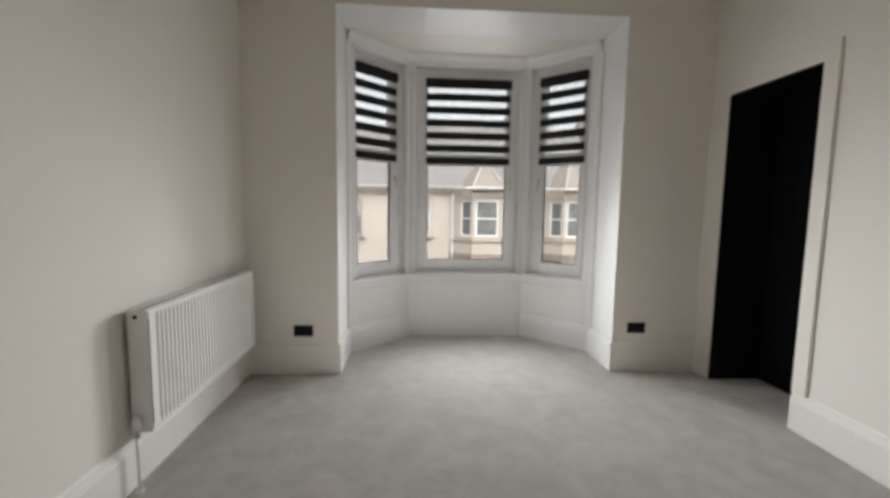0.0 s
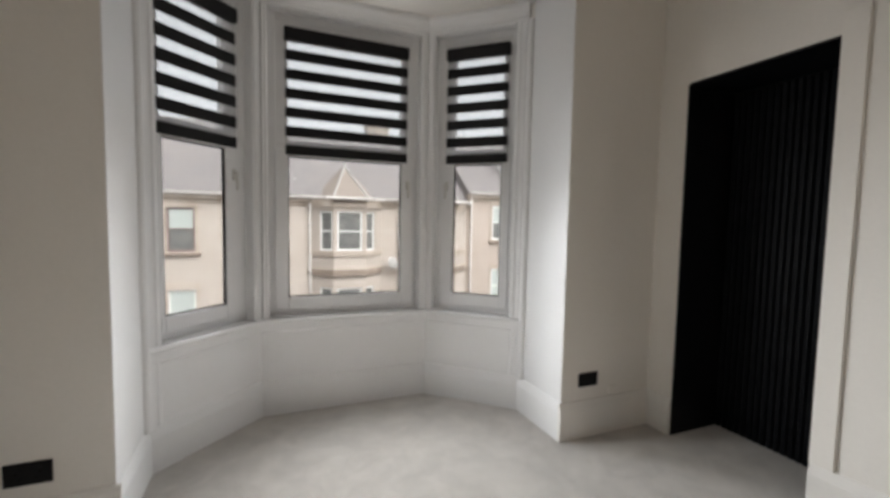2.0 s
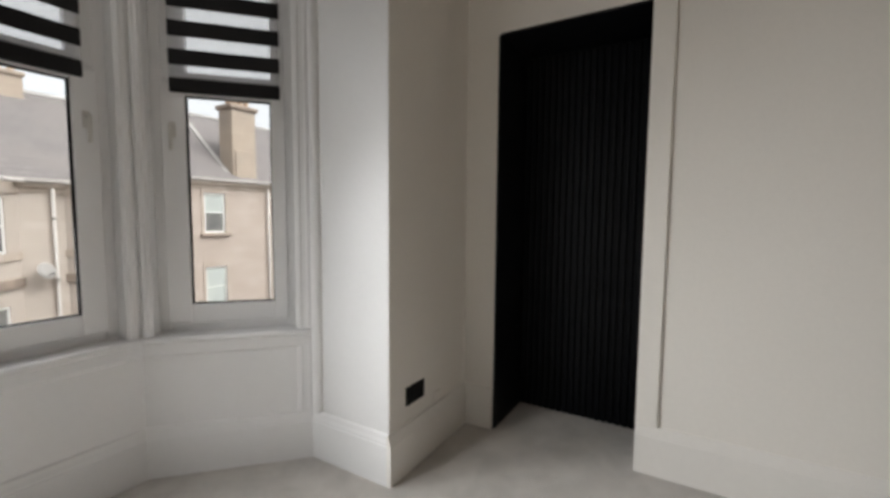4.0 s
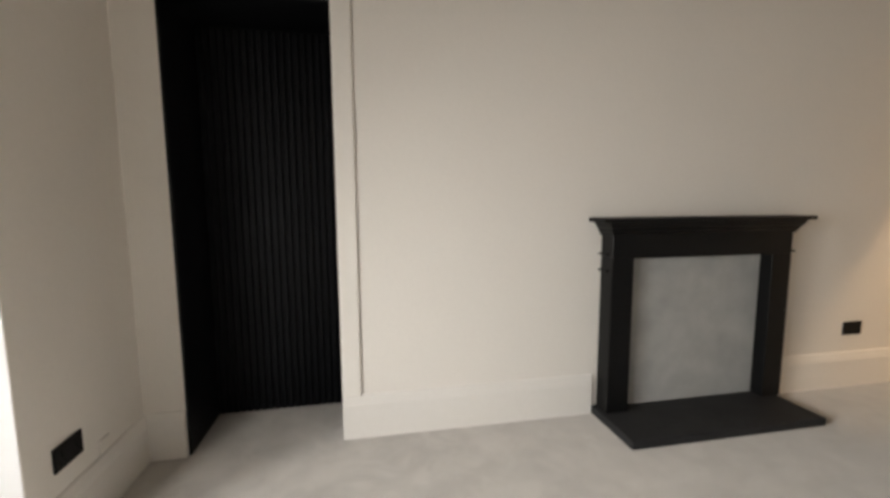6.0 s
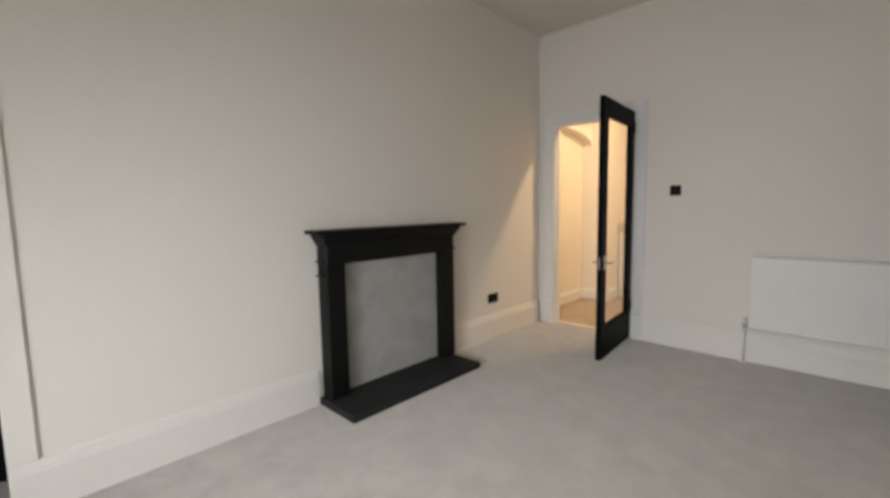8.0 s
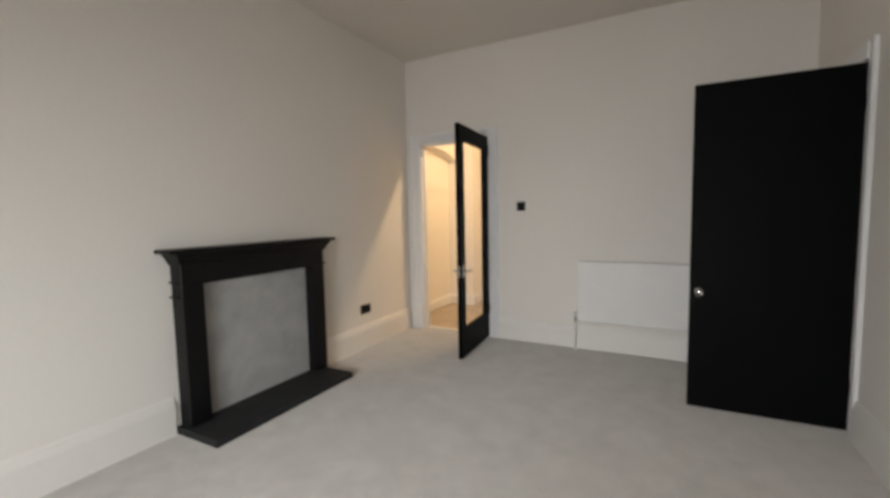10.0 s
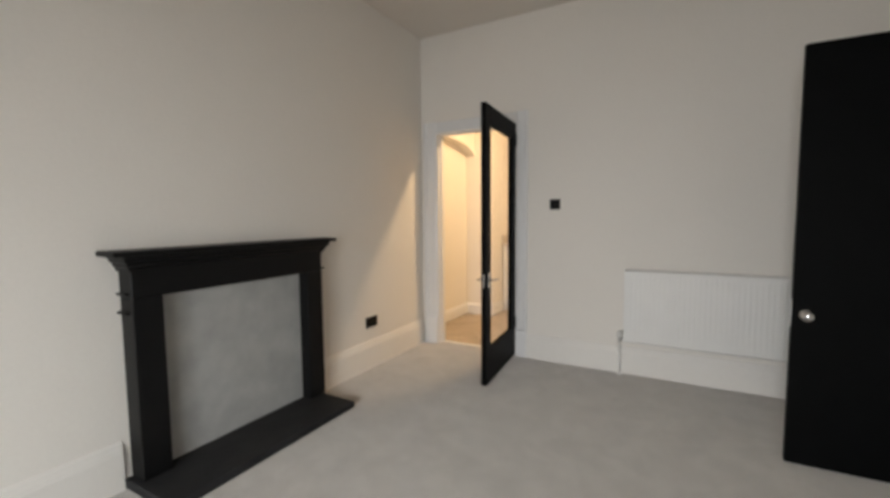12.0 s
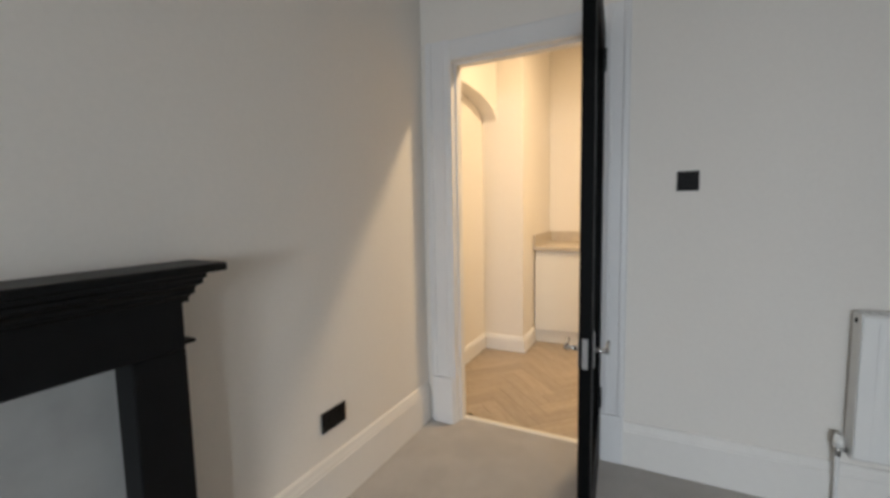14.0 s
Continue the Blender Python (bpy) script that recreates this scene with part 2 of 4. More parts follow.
STAINED = material("weathered_sandstone", (0.34, 0.27, 0.215), 0.9, spots=(0.24, 0.19, 0.155), spot_scale=1.6, grain=0.1, grain_scale=12)
# grey slate with the veil of haze over the street mixed into its tones
ROOF = block_material("hazed_grey_roof_slate", (0.21, 0.19, 0.183), (0.18, 0.163, 0.158), (0.135, 0.122, 0.118), 0.35, 0.22, 0.014, 0.5, spots=(0.23, 0.203, 0.19))
# roof slate made lighter and warmer: light reflected off the hips, put into colour
LITSLATE = block_material("light_warmed_hip_slate", (0.27, 0.225, 0.19), (0.24, 0.20, 0.17), (0.18, 0.152, 0.135), 0.30, 0.2, 0.01, 0.5, spots=(0.22, 0.185, 0.16))
LEAD = material("pale_lead_flashing", (0.38, 0.36, 0.34), 0.6, grain=0.1, grain_scale=8)
CHIMNEY = block_material("stained_chimney_stone", (0.45, 0.37, 0.29), (0.41, 0.33, 0.26), (0.34, 0.28, 0.225), 0.5, 0.28, spots=(0.28, 0.235, 0.21))
POT = material("buff_clay_pot", (0.50, 0.36, 0.24), 0.8, spots=(0.4, 0.28, 0.19), spot_scale=4)
SASH = material("white_sash_paint", (0.78, 0.77, 0.74), 0.45)
# brown frame paint, its colour lightened to carry the outdoor haze
BROWNSASH = material("hazed_brown_sash_paint", (0.21, 0.15, 0.14), 0.5)
# opaque: unlit room, reflected sky and haze are all put into this colour
HAZYDARK = material("unlit_room_sky_haze", (0.145, 0.145, 0.14), 0.08, spots=(0.22, 0.215, 0.20), spot_scale=2.0)
PALEBLIND = material("pale_green_blind", (0.46, 0.49, 0.455), 0.7, spots=(0.42, 0.45, 0.42), spot_scale=2)
YELLOWBLIND = material("yellow_curtain", (0.55, 0.44, 0.16), 0.8)
DISH = material("dull_grey_dish_paint", (0.34, 0.32, 0.30), 0.6)
GUTTER = material("grey_white_gutter_paint", (0.52, 0.485, 0.45), 0.6)
ASPHALT = material("asphalt", (0.05, 0.05, 0.052), 0.9, spots=(0.065, 0.065, 0.066), spot_scale=0.6, grain=0.2, grain_scale=60)
FLAGS = material("pavement_slab", (0.28, 0.27, 0.26), 0.9, spots=(0.23, 0.22, 0.21), spot_scale=0.8, grain=0.1, grain_scale=20)

# ---- mesh helpers ----
def mesh_of(name, bm, mat, smooth=False):
    bmesh.ops.recalc_face_normals(bm, faces=bm.faces)
    me = bpy.data.meshes.new(name)
    bm.to_mesh(me)
    bm.free()
    for m in (mat if isinstance(mat, (list, tuple)) else [mat]):
        me.materials.append(m)
    if smooth:
        for p in me.polygons:
            p.use_smooth = True
    return me


def part(name, bm, mat, parent=None, label="", smooth=False):
    """Links a bmesh as one mesh object, under a thing where one is given."""
    ob = new(name, mesh_of(name, bm, mat, smooth))
    if parent is not None:
        ob.parent = parent
    if label:
        tagged(ob, label)
    return ob


def structure(name, bm, mat, label, category, smooth=False):
    return tagged(part(name, bm, mat, None, "", smooth), label, category, kind="structure")


def thing(name, m, label, category, group="", kind=""):
    ob = new(name)
    ob.empty_display_size = 0.1
    ob.matrix_basis = m
    return tagged(ob, label, category, group, kind)


def box(bm, x0, x1, y0, y1, z0, z1, bevel=0.0, seg=1):
    x0, x1 = min(x0, x1), max(x0, x1)
    y0, y1 = min(y0, y1), max(y0, y1)
    z0, z1 = min(z0, z1), max(z0, z1)
    v = [bm.verts.new((x, y, z)) for z in (z0, z1) for x, y in ((x0, y0), (x1, y0), (x1, y1), (x0, y1))]
    fs = [bm.faces.new([v[i] for i in q]) for q in ((3, 2, 1, 0), (4, 5, 6, 7), (0, 1, 5, 4), (1, 2, 6, 5), (2, 3, 7, 6), (3, 0, 4, 7))]
    if bevel:
        es = list({e for f in fs for e in f.edges})
        bmesh.ops.bevel(bm, geom=es, offset=bevel, segments=seg, profile=0.5, affect="EDGES")
    return bm


def boxed(*a, **k):
    return box(bmesh.new(), *a, **k)


def prism(bm, poly, z0, z1):
    """Upright prism over a plan polygon."""
    lo = [bm.verts.new((x, y, z0)) for x, y in poly]
    hi = [bm.verts.new((x, y, z1)) for x, y in poly]
    bm.faces.new(lo[::-1])
    bm.faces.new(hi)
    for i in range(len(poly)):
        j = (i + 1) % len(poly)
        bm.faces.new((lo[i], lo[j], hi[j], hi[i]))
    return bm


def rod(bm, p, q, r, n=12, r2=None):
    """Round bar from p to q."""
    p, q = Vector(p), Vector(q)
    m = Matrix.Translation((p + q) / 2) @ (q - p).to_track_quat("Z", "Y").to_matrix().to_4x4()
    bmesh.ops.create_cone(bm, cap_ends=True, segments=n, radius1=r, radius2=r if r2 is None else r2, depth=(q - p).length, matrix=m)
    return bm


def ball(bm, c, r, squash=(1, 1, 1), u=16, v=10):
    bmesh.ops.create_uvsphere(bm, u_segments=u, v_segments=v, radius=r, matrix=Matrix.Translation(c) @ Matrix.Diagonal((*squash, 1)))
    return bm


def sweep(bm, pts, profile, closed=False):
    """Runs a profile of (offset to the right, height) along a plan line, mitred at its corners."""
    pts = [Vector(p) for p in pts]
    n = len(pts)
    rings = []
    for i, p in enumerate(pts):
        a = pts[i - 1] if (i > 0 or closed) else None
        b = pts[(i + 1) % n] if (i < n - 1 or closed) else None
        d1 = (p - a).normalized() if a is not None else (b - p).normalized()
        d2 = (b - p).normalized() if b is not None else d1
        r1, r2 = Vector((d1.y, -d1.x)), Vector((d2.y, -d2.x))
        mit = (r1 + r2).normalized()
        mit = mit / max(0.2, mit.dot(r1))
        rings.append([bm.verts.new((p.x + mit.x * d, p.y + mit.y * d, z)) for d, z in profile])
    k = len(profile)
    for i in range(n if closed else n - 1):
        r, s = rings[i], rings[(i + 1) % n]
        for j in range(k - 1):
            bm.faces.new((r[j], r[j + 1], s[j + 1], s[j]))
    if not closed:
        bm.faces.new(rings[0])
        bm.faces.new(rings[-1][::-1])
    return bm


def shape_x(bm, poly, x0, x1):
    """Prism along x over a (y, z) outline."""
    a = [bm.verts.new((x0, y, z)) for y, z in poly]
    b = [bm.verts.new((x1, y, z)) for y, z in poly]
    bm.faces.new(a)
    bm.faces.new(b[::-1])
    for i in range(len(poly)):
        j = (i + 1) % len(poly)
        bm.faces.new((a[i], b[i], b[j], a[j]))
    return bm


# ---- the living room: plan ----
WX, EX, SY, NY, CZ = -0.70, 2.937, -0.93, 4.145, 3.045     # west, east, back, window wall, ceiling
BAY = [(0.0, 4.62), (0.53, 5.13), (1.69, 5.13), (2.225, 4.62)]   # inner line of the bay
BX0, BX1, BAYZ = 0.0, 2.225, 2.80
SILL, HEAD = 0.655, 2.69
RY0, RY1, RZ, RX = 3.215, 3.948, 2.178, 3.36             # black recess
DX0, DX1, DZ = 1.94, 2.75, 2.108                          # doorway to the hall
HY = -1.05                                                # hall side of the back wall
WY0, WY1 = -0.79, 0.035                                   # doorway in the west wall

bm = bmesh.new()
prism(bm, [(WX - 0.3, SY - 0.12), (EX + 0.5, SY - 0.12), (EX + 0.5, NY + 0.475), (BX1, NY + 0.475), (1.69 + 0.06, 5.13 + 0.155), (0.53 - 0.06, 5.13 + 0.155), (BX0, NY + 0.475), (WX - 0.3, NY + 0.475)], -0.25, 0.0)
structure("floor", bm, CARPET, "mid-grey cut-pile fitted carpet with soft tread marks", "carpet")

bm = boxed(WX - 0.3, EX + 0.5, SY - 0.12, NY + 0.475, CZ, CZ + 0.2)
structure("ceiling", bm, CEIL, "plain off-white painted plaster ceiling", "ceiling")

# west wall, with the doorway behind the black door
bm = bmesh.new()
box(bm, WX - 0.3, WX, WY1, NY + 0.475, 0, CZ)
box(bm, WX - 0.3, WX, SY - 0.12, WY0, 0, CZ)
box(bm, WX - 0.3, WX, WY0, WY1, 2.115, CZ)
structure("wall_west", bm, WALL, "matt warm-white painted plaster wall", "wall")
# window wall: two piers and the head over the bay
structure("wall_north_pier_1", boxed(WX, BX0, NY, NY + 0.475, 0, CZ), WALL, "warm-white painted pier beside the bay window", "wall")
structure("wall_north_pier_2", boxed(BX1, EX, NY, NY + 0.475, 0, CZ), WALL, "warm-white painted pier beside the bay window", "wall")
structure("wall_north_head", boxed(BX0, BX1, NY, NY + 0.475, BAYZ, CZ), WALL, "warm-white wall over the bay opening", "wall")
# east wall with the recess
bm = bmesh.new()
box(bm, EX, EX + 0.5, SY - 0.12, RY0 - 0.012, 0, CZ)
box(bm, EX, EX + 0.5, RY1 + 0.012, NY + 0.475, 0, CZ)
box(bm, EX, EX + 0.5, RY0 - 0.012, RY1 + 0.012, RZ + 0.012, CZ)
box(bm, RX + 0.03, EX + 0.5, RY0 - 0.012, RY1 + 0.012, 0, RZ + 0.012)
structure("wall_east", bm, WALL, "matt warm-white plaster wall with fireplace and black recess", "wall")
# back wall with the hall doorway
bm = bmesh.new()
box(bm, WX, DX0 - 0.025, HY, SY, 0, CZ)
box(bm, DX1 + 0.025, EX, HY, SY, 0, CZ)
box(bm, DX0 - 0.025, DX1 + 0.025, HY, SY, DZ + 0.025, CZ)
structure("wall_south", bm, WALL, "matt warm-white plaster wall with a doorway", "wall")

# white painted reveals of the bay opening
structure("trim_reveal_1", boxed(BX0, BX0 + 0.003, NY + 0.002, 4.556, 0.236, BAYZ - 0.004), TRIM, "white painted side of the bay opening", "reveal")
structure("trim_reveal_2", boxed(BX1 - 0.003, BX1, NY + 0.002, 4.556, 0.236, BAYZ - 0.004), TRIM, "white painted side of the bay opening", "reveal")
structure("trim_reveal_3", boxed(BX0, BX1, NY + 0.002, NY + 0.474, BAYZ - 0.004, BAYZ), TRIM, "white painted underside of the bay opening", "reveal")

# skirting boards
SK = [(0.0, 0.0), (0.022, 0.0), (0.022, 0.185), (0.019, 0.190), (0.019, 0.198), (0.016, 0.206), (0.013, 0.215), (0.011, 0.226), (0.007, 0.233), (0.0, 0.236)]
structure("baseboard_bay", sweep(bmesh.new(), [(BX0, NY), *BAY, (BX1, NY)], SK), TRIM, "tall white moulded skirting board round the bay", "skirting board")
structure("baseboard_west", sweep(bmesh.new(), [(WX, WY1 + 0.10), (WX, NY), (BX0 + 0.0215, NY)], SK), SKIRT, "tall off-white moulded skirting board", "skirting board")
structure("baseboard_north", sweep(bmesh.new(), [(BX1 - 0.0215, NY), (EX, NY), (EX, RY1 + 0.013)], SK), SKIRT, "tall off-white skirting board, scuffed below the socket", "skirting board")
structure("baseboard_east_1", sweep(bmesh.new(), [(EX, RY0 - 0.001), (EX, 1.80)], [(d * 0.8, z) for d, z in SK]), SKIRT, "tall white moulded skirting board", "skirting board")
structure("baseboard_east_2", sweep(bmesh.new(), [(EX, 0.61), (EX, SY + 0.02)], SK), SKIRT, "tall white moulded skirting board", "skirting board")
structure("baseboard_south", sweep(bmesh.new(), [(1.83, SY), (WX, SY), (WX, WY0 - 0.10)], [(d, z * 0.94) for d, z in SK]), SKIRT, "tall white moulded skirting board", "skirting board")

# flat casing beside the recess
bm = boxed(EX - 0.017, EX + 0.001, RY0 - 0.097, RY0 - 0.001, 0.234, 2.285, 0.003)
structure("trim_recess_casing", bm, WALL, "flat painted casing strip beside the black recess", "trim")

# ---- black panelled recess ----
recess = thing("panelled_recess", pose(EX, (RY0 + RY1) / 2, 0), "full-height black alcove lined with fluted vertical panelling", "alcove", kind="structure")
half = (RY1 - RY0) / 2
part("side_panel", boxed(0.001, RX - EX, half, half + 0.012, 0, RZ), BLACK, recess)
part("side_panel", boxed(0.001, RX - EX, -half - 0.012, -half, 0, RZ), BLACK, recess)
part("top_panel", boxed(0.001, RX - EX, -half, half, RZ, RZ + 0.012), BLACK, recess)
part("back_board", boxed(RX - EX, RX - EX + 0.02, -half, half, 0, RZ), BLACK, recess)
bm = bmesh.new()
SW = 2 * half / 19
for s in ([(-SW * 0.36, 0.0), (-SW * 0.36, -0.012), (-SW * 0.22, -0.018), (SW * 0.22, -0.018), (SW * 0.36, -0.012), (SW * 0.36, 0.0)],):
    prism(bm, [(b, a) for a, b in s], 0.002, RZ - 0.002)
slat_mesh = mesh_of("slat", bm, SLAT)
for i in range(19):
    s = new("slat", slat_mesh)
    s.parent = recess
    s.location = (RX - EX, -half + SW * (i + 0.5), 0)

# ---- the bay window ----
def outward(line, d):
    """The plan line moved d outwards (to the left of its run), mitred."""
    p = [Vector(q) for q in line]
    out = []
    for i, q in enumerate(p):
        d1 = (q - p[i - 1]).normalized() if i else (p[1] - p[0]).normalized()
        d2 = (p[i + 1] - q).normalized() if i < len(p) - 1 else d1
        n1, n2 = Vector((-d1.y, d1.x)), Vector((-d2.y, d2.x))
        m = (n1 + n2).normalized()
        out.append(tuple(q + m * d / m.dot(n1)))
    return out


OUT = outward(BAY, 0.165)


def ring(z0, z1, inner=None, outer=None):
    return prism(bmesh.new(), (inner or BAY) + list(reversed(outer or OUT)), z0, z1)


structure("wall_bay_apron", ring(-0.25, SILL - 0.03), TRIM, "white painted panel wall below the bay windows", "wall")
structure("wall_bay_head", ring(HEAD, BAYZ + 0.3), TRIM, "white painted head over the bay windows", "wall")
structure("ceiling_bay", prism(bmesh.new(), [(BX0, NY + 0.475), *BAY[1:3], (BX1, NY + 0.475)], BAYZ, BAYZ + 0.1), CEIL, "white painted ceiling of the bay", "ceiling")
corn = [(0.0, BAYZ), (0.0, HEAD + 0.005), (0.012, HEAD + 0.005), (0.012, HEAD + 0.025), (0.02, HEAD + 0.03), (0.024, HEAD + 0.045), (0.034, HEAD + 0.062), (0.05, HEAD + 0.076), (0.056, HEAD + 0.09), (0.056, BAYZ)]
structure("trim_bay_cornice", sweep(bmesh.new(), BAY, corn), TRIM, "white moulded cornice over the bay windows", "cornice")
structure("trim_sill", sweep(bmesh.new(), BAY, [(-0.12, SILL - 0.03), (0.022, SILL - 0.03), (0.030, SILL - 0.025), (0.033, SILL - 0.015), (0.030, SILL - 0.005), (0.022, SILL), (-0.12, SILL + 0.004)]), TRIM, "white painted window sill round the bay", "window sill")
structure("trim_apron_bead", sweep(bmesh.new(), BAY, [(0.0, SILL - 0.095), (0.006, SILL - 0.092), (0.012, SILL - 0.080), (0.012, SILL - 0.0305), (0.0, SILL - 0.03)]), TRIM, "small white bead moulding below the sill", "trim")


def face(i):
    """Origin, run and outward direction of a face of the bay, and its length."""
    a, b = Vector(BAY[i]), Vector(BAY[i + 1])
    u = (b - a).normalized()
    return a, u, Vector((-u.y, u.x)), (b - a).length


def at(i, u, w):
    a, d, o, n = face(i)
    q = a + d * u + o * w
    return (q.x, q.y)


LEN = [face(i)[3] for i in range(3)]
JAMB = 0.085
# corner posts and jambs as solid masonry
posts = [
    [at(0, 0, 0), at(0, JAMB, 0), at(0, JAMB, 0.165), OUT[0]],
    [at(0, LEN[0] - 0.05, 0), BAY[1], at(1, 0.055, 0), at(1, 0.055, 0.165), OUT[1], at(0, LEN[0] - 0.05, 0.165)],
    [at(1, LEN[1] - 0.055, 0), BAY[2], at(2, 0.05, 0), at(2, 0.05, 0.165), OUT[2], at(1, LEN[1] - 0.055, 0.165)],
    [at(2, LEN[2] - JAMB, 0), BAY[3], OUT[3], at(2, LEN[2] - JAMB, 0.165)],
]
for k, p in enumerate(posts):
    structure("wall_bay_post_%d" % (k + 1), prism(bmesh.new(), p, SILL, HEAD), TRIM, "white painted post between the bay windows", "wall")


def moulding(i, u0, u1, z0, z1, flip=False):
    """Upright moulded strip on a face of the bay."""
    prof = [(0, 0.0), (0, -0.006), (0.10, -0.012), (0.30, -0.013), (0.42, -0.009), (0.62, -0.008), (0.72, -0.011), (0.86, -0.009), (1, -0.003), (1, 0.0)]
    if flip:
        prof = [(1 - a, b) for a, b in prof][::-1]
    return prism(bmesh.new(), [at(i, u0 + (u1 - u0) * a, b - 0.0005) for a, b in prof], z0, z1)


for k, (i, u0, u1, z0, fl) in enumerate(((0, 0.0, 0.08, 0.235, False), (2, LEN[2] - 0.08, LEN[2], 0.235, True), (0, LEN[0] - 0.045, LEN[0] - 0.008, SILL, True), (1, 0.010, 0.05, SILL, False), (1, LEN[1] - 0.05, LEN[1] - 0.010, SILL, True), (2, 0.008, 0.045, SILL, False))):
    structure("trim_bay_moulding_%d" % (k + 1), moulding(i, u0, u1, z0, HEAD + 0.005, fl), TRIM, "white upright moulding beside a bay window", "trim")
for k, (x, side) in enumerate(((BX0, 1), (BX1, -1))):
    bm = bmesh.new()
    levels = [(0.228, 0.35), (0.231, 0.65), (0.238, 0.88), (0.250, 1.0), (BAYZ - 0.11, 1.0)]
    rings = []
    for z, g in levels:
        c, rad = Vector((x + side * 0.004, 4.588)), 0.027 * g
        rings.append([bm.verts.new((c.x + side * rad * math.cos(a), c.y + rad * math.sin(a), z)) for a in [math.pi * (i / 10 - 0.5) * 1.15 for i in range(11)]])
    for a, b in zip(rings, rings[1:]):
        for i in range(10):
            bm.faces.new((a[i], a[i + 1], b[i + 1], b[i]))
        bm.faces.new((a[10], a[0], b[0], b[10]))
    bm.faces.new(rings[0])
    bm.faces.new(rings[-1][::-1])
    structure("trim_return_bead_%d" % (k + 1), bm, TRIM, "white roll moulding at the side of the bay", "trim")

GASK = 0.006


def bay_window(k, i, u0, u1, g0, g1, b0, b1, hinge):
    """White casement with a top light, between u0 and u1 of face i; glass g0 to g1, blind b0 to b1."""
    a, d, o, n = face(i)
    m = Matrix.Translation((a.x, a.y, 0)) @ Matrix(((d.x, o.x, 0, 0), (d.y, o.y, 0, 0), (0, 0, 1, 0), (0, 0, 0, 1)))
    W0 = 0.075                                    # inner face of the frame
    win = thing("window_%d" % k, m, "white plastic casement window with a top light in the bay", "window", "bay windows", "structure")
    z0, z1 = SILL - 0.004, HEAD + 0.004
    gz0, gz1, tz0, tz1 = 0.785, 1.752, 1.86, 2.575
    bm = bmesh.new()
    fr = 0.056
    box(bm, u0, u0 + fr, W0, W0 + 0.07, z0, z1, 0.004)
    box(bm, u1 - fr, u1, W0, W0 + 0.07, z0, z1, 0.004)
    box(bm, u0 + fr, u1 - fr, W0 + 0.001, W0 + 0.069, z0, z0 + 0.05, 0.004)
    box(bm, u0 + fr, u1 - fr, W0 + 0.001, W0 + 0.069, z1 - 0.05, z1, 0.004)
    box(bm, u0 + fr, u1 - fr, W0 + 0.001, W0 + 0.069, 1.795, 1.825, 0.004)
    part("window_frame", bm, UPVC, win)
    bm = bmesh.new()                              # opening sash, a little proud
    s0, s1, q0, q1 = u0 + 0.047, u1 - 0.047, z0 + 0.046, 1.802
    for (xa, xb, za, zb) in ((s0, g0, q0, q1), (g1, s1, q0, q1), (g0, g1, q0, gz0), (g0, g1, gz1, q1)):
        box(bm, xa, xb, W0 - 0.014, W0 + 0.022, za, zb, 0.004)
    sash = part("opening_sash", bm, UPVC, win)
    bm = bmesh.new()
    for (xa, xb, za, zb) in ((g0, g0 + GASK, gz0, gz1), (g1 - GASK, g1, gz0, gz1), (g0 + GASK, g1 - GASK, gz0, gz0 + GASK), (g0 + GASK, g1 - GASK, gz1 - GASK, gz1)):
        box(bm, xa, xb, W0 - 0.005, W0 + 0.016, za, zb)
    part("gasket", bm, GASKET, sash, "thin black rubber seal")
    p = part("pane", boxed(g0, g1, W0 + 0.012, W0 + 0.016, gz0, gz1), GLAZING, win)
    p.visible_shadow = False
    bm = bmesh.new()
    for (xa, xb, za, zb) in ((u0 + fr, g0, tz0 - 0.03, z1 - 0.05), (g1, u1 - fr, tz0 - 0.03, z1 - 0.05), (g0, g1, tz0 - 0.03, tz0), (g0, g1, tz1, z1 - 0.05)):
        box(bm, xa, xb, W0 + 0.006, W0 + 0.05, za, zb)
    part("top_light_frame", bm, UPVC, win)
    p = part("pane", boxed(g0, g1, W0 + 0.022, W0 + 0.026, tz0, tz1), GLAZING, win)
    p.visible_shadow = False
    # espagnolette lever
    hx = (s0 + g0) / 2 if hinge else (s1 + g1) / 2
    bm = boxed(hx - 0.012, hx + 0.012, W0 - 0.024, W0 - 0.013, 1.56, 1.63, 0.003)
    box(bm, hx - 0.008, hx + 0.008, W0 - 0.045, W0 - 0.024, 1.60, 1.618, 0.003)
    box(bm, hx - 0.008, hx + 0.008, W0 - 0.052, W0 - 0.040, 1.50, 1.618, 0.004)
    part("window_handle", bm, LEVER, win, "dull grey lever handle", True)
    bm = boxed(s1 - 0.012 if hinge else s0, s1 if hinge else s0 + 0.012, W0 - 0.024, W0 - 0.012, q0 + 0.02, q0 + 0.09, 0.003)
    part("hinge_cover", bm, UPVC, win)
    # day-and-night blind
    bl = thing("roller_blind", m, "half-drawn day-and-night blind in black and sheer stripes", "blind", "bay blinds")
    top, bottom, wb = 2.592, 1.760, 0.040
    part("headrail", boxed(b0 - 0.004, b1 + 0.004, wb - 0.02, wb + 0.03, top - 0.085, top, 0.006), FABRIC, bl)
    pitch = (top - 0.085 - 0.062 - bottom) / 5.47
    zt = top - 0.085
    lo = 0.45 * pitch
    z = zt
    for s in range(6):
        part("sheer_stripe", boxed(b0 + 0.003, b1 - 0.003, wb + 0.004, wb + 0.0055, z - lo, z), SHEER, bl, "sheer pale voile stripe")
        z -= lo
        if s < 5:
            part("dark_stripe", boxed(b0, b1, wb + 0.002, wb + 0.0075, z - (pitch - lo), z), FABRIC, bl)
            z -= pitch - lo
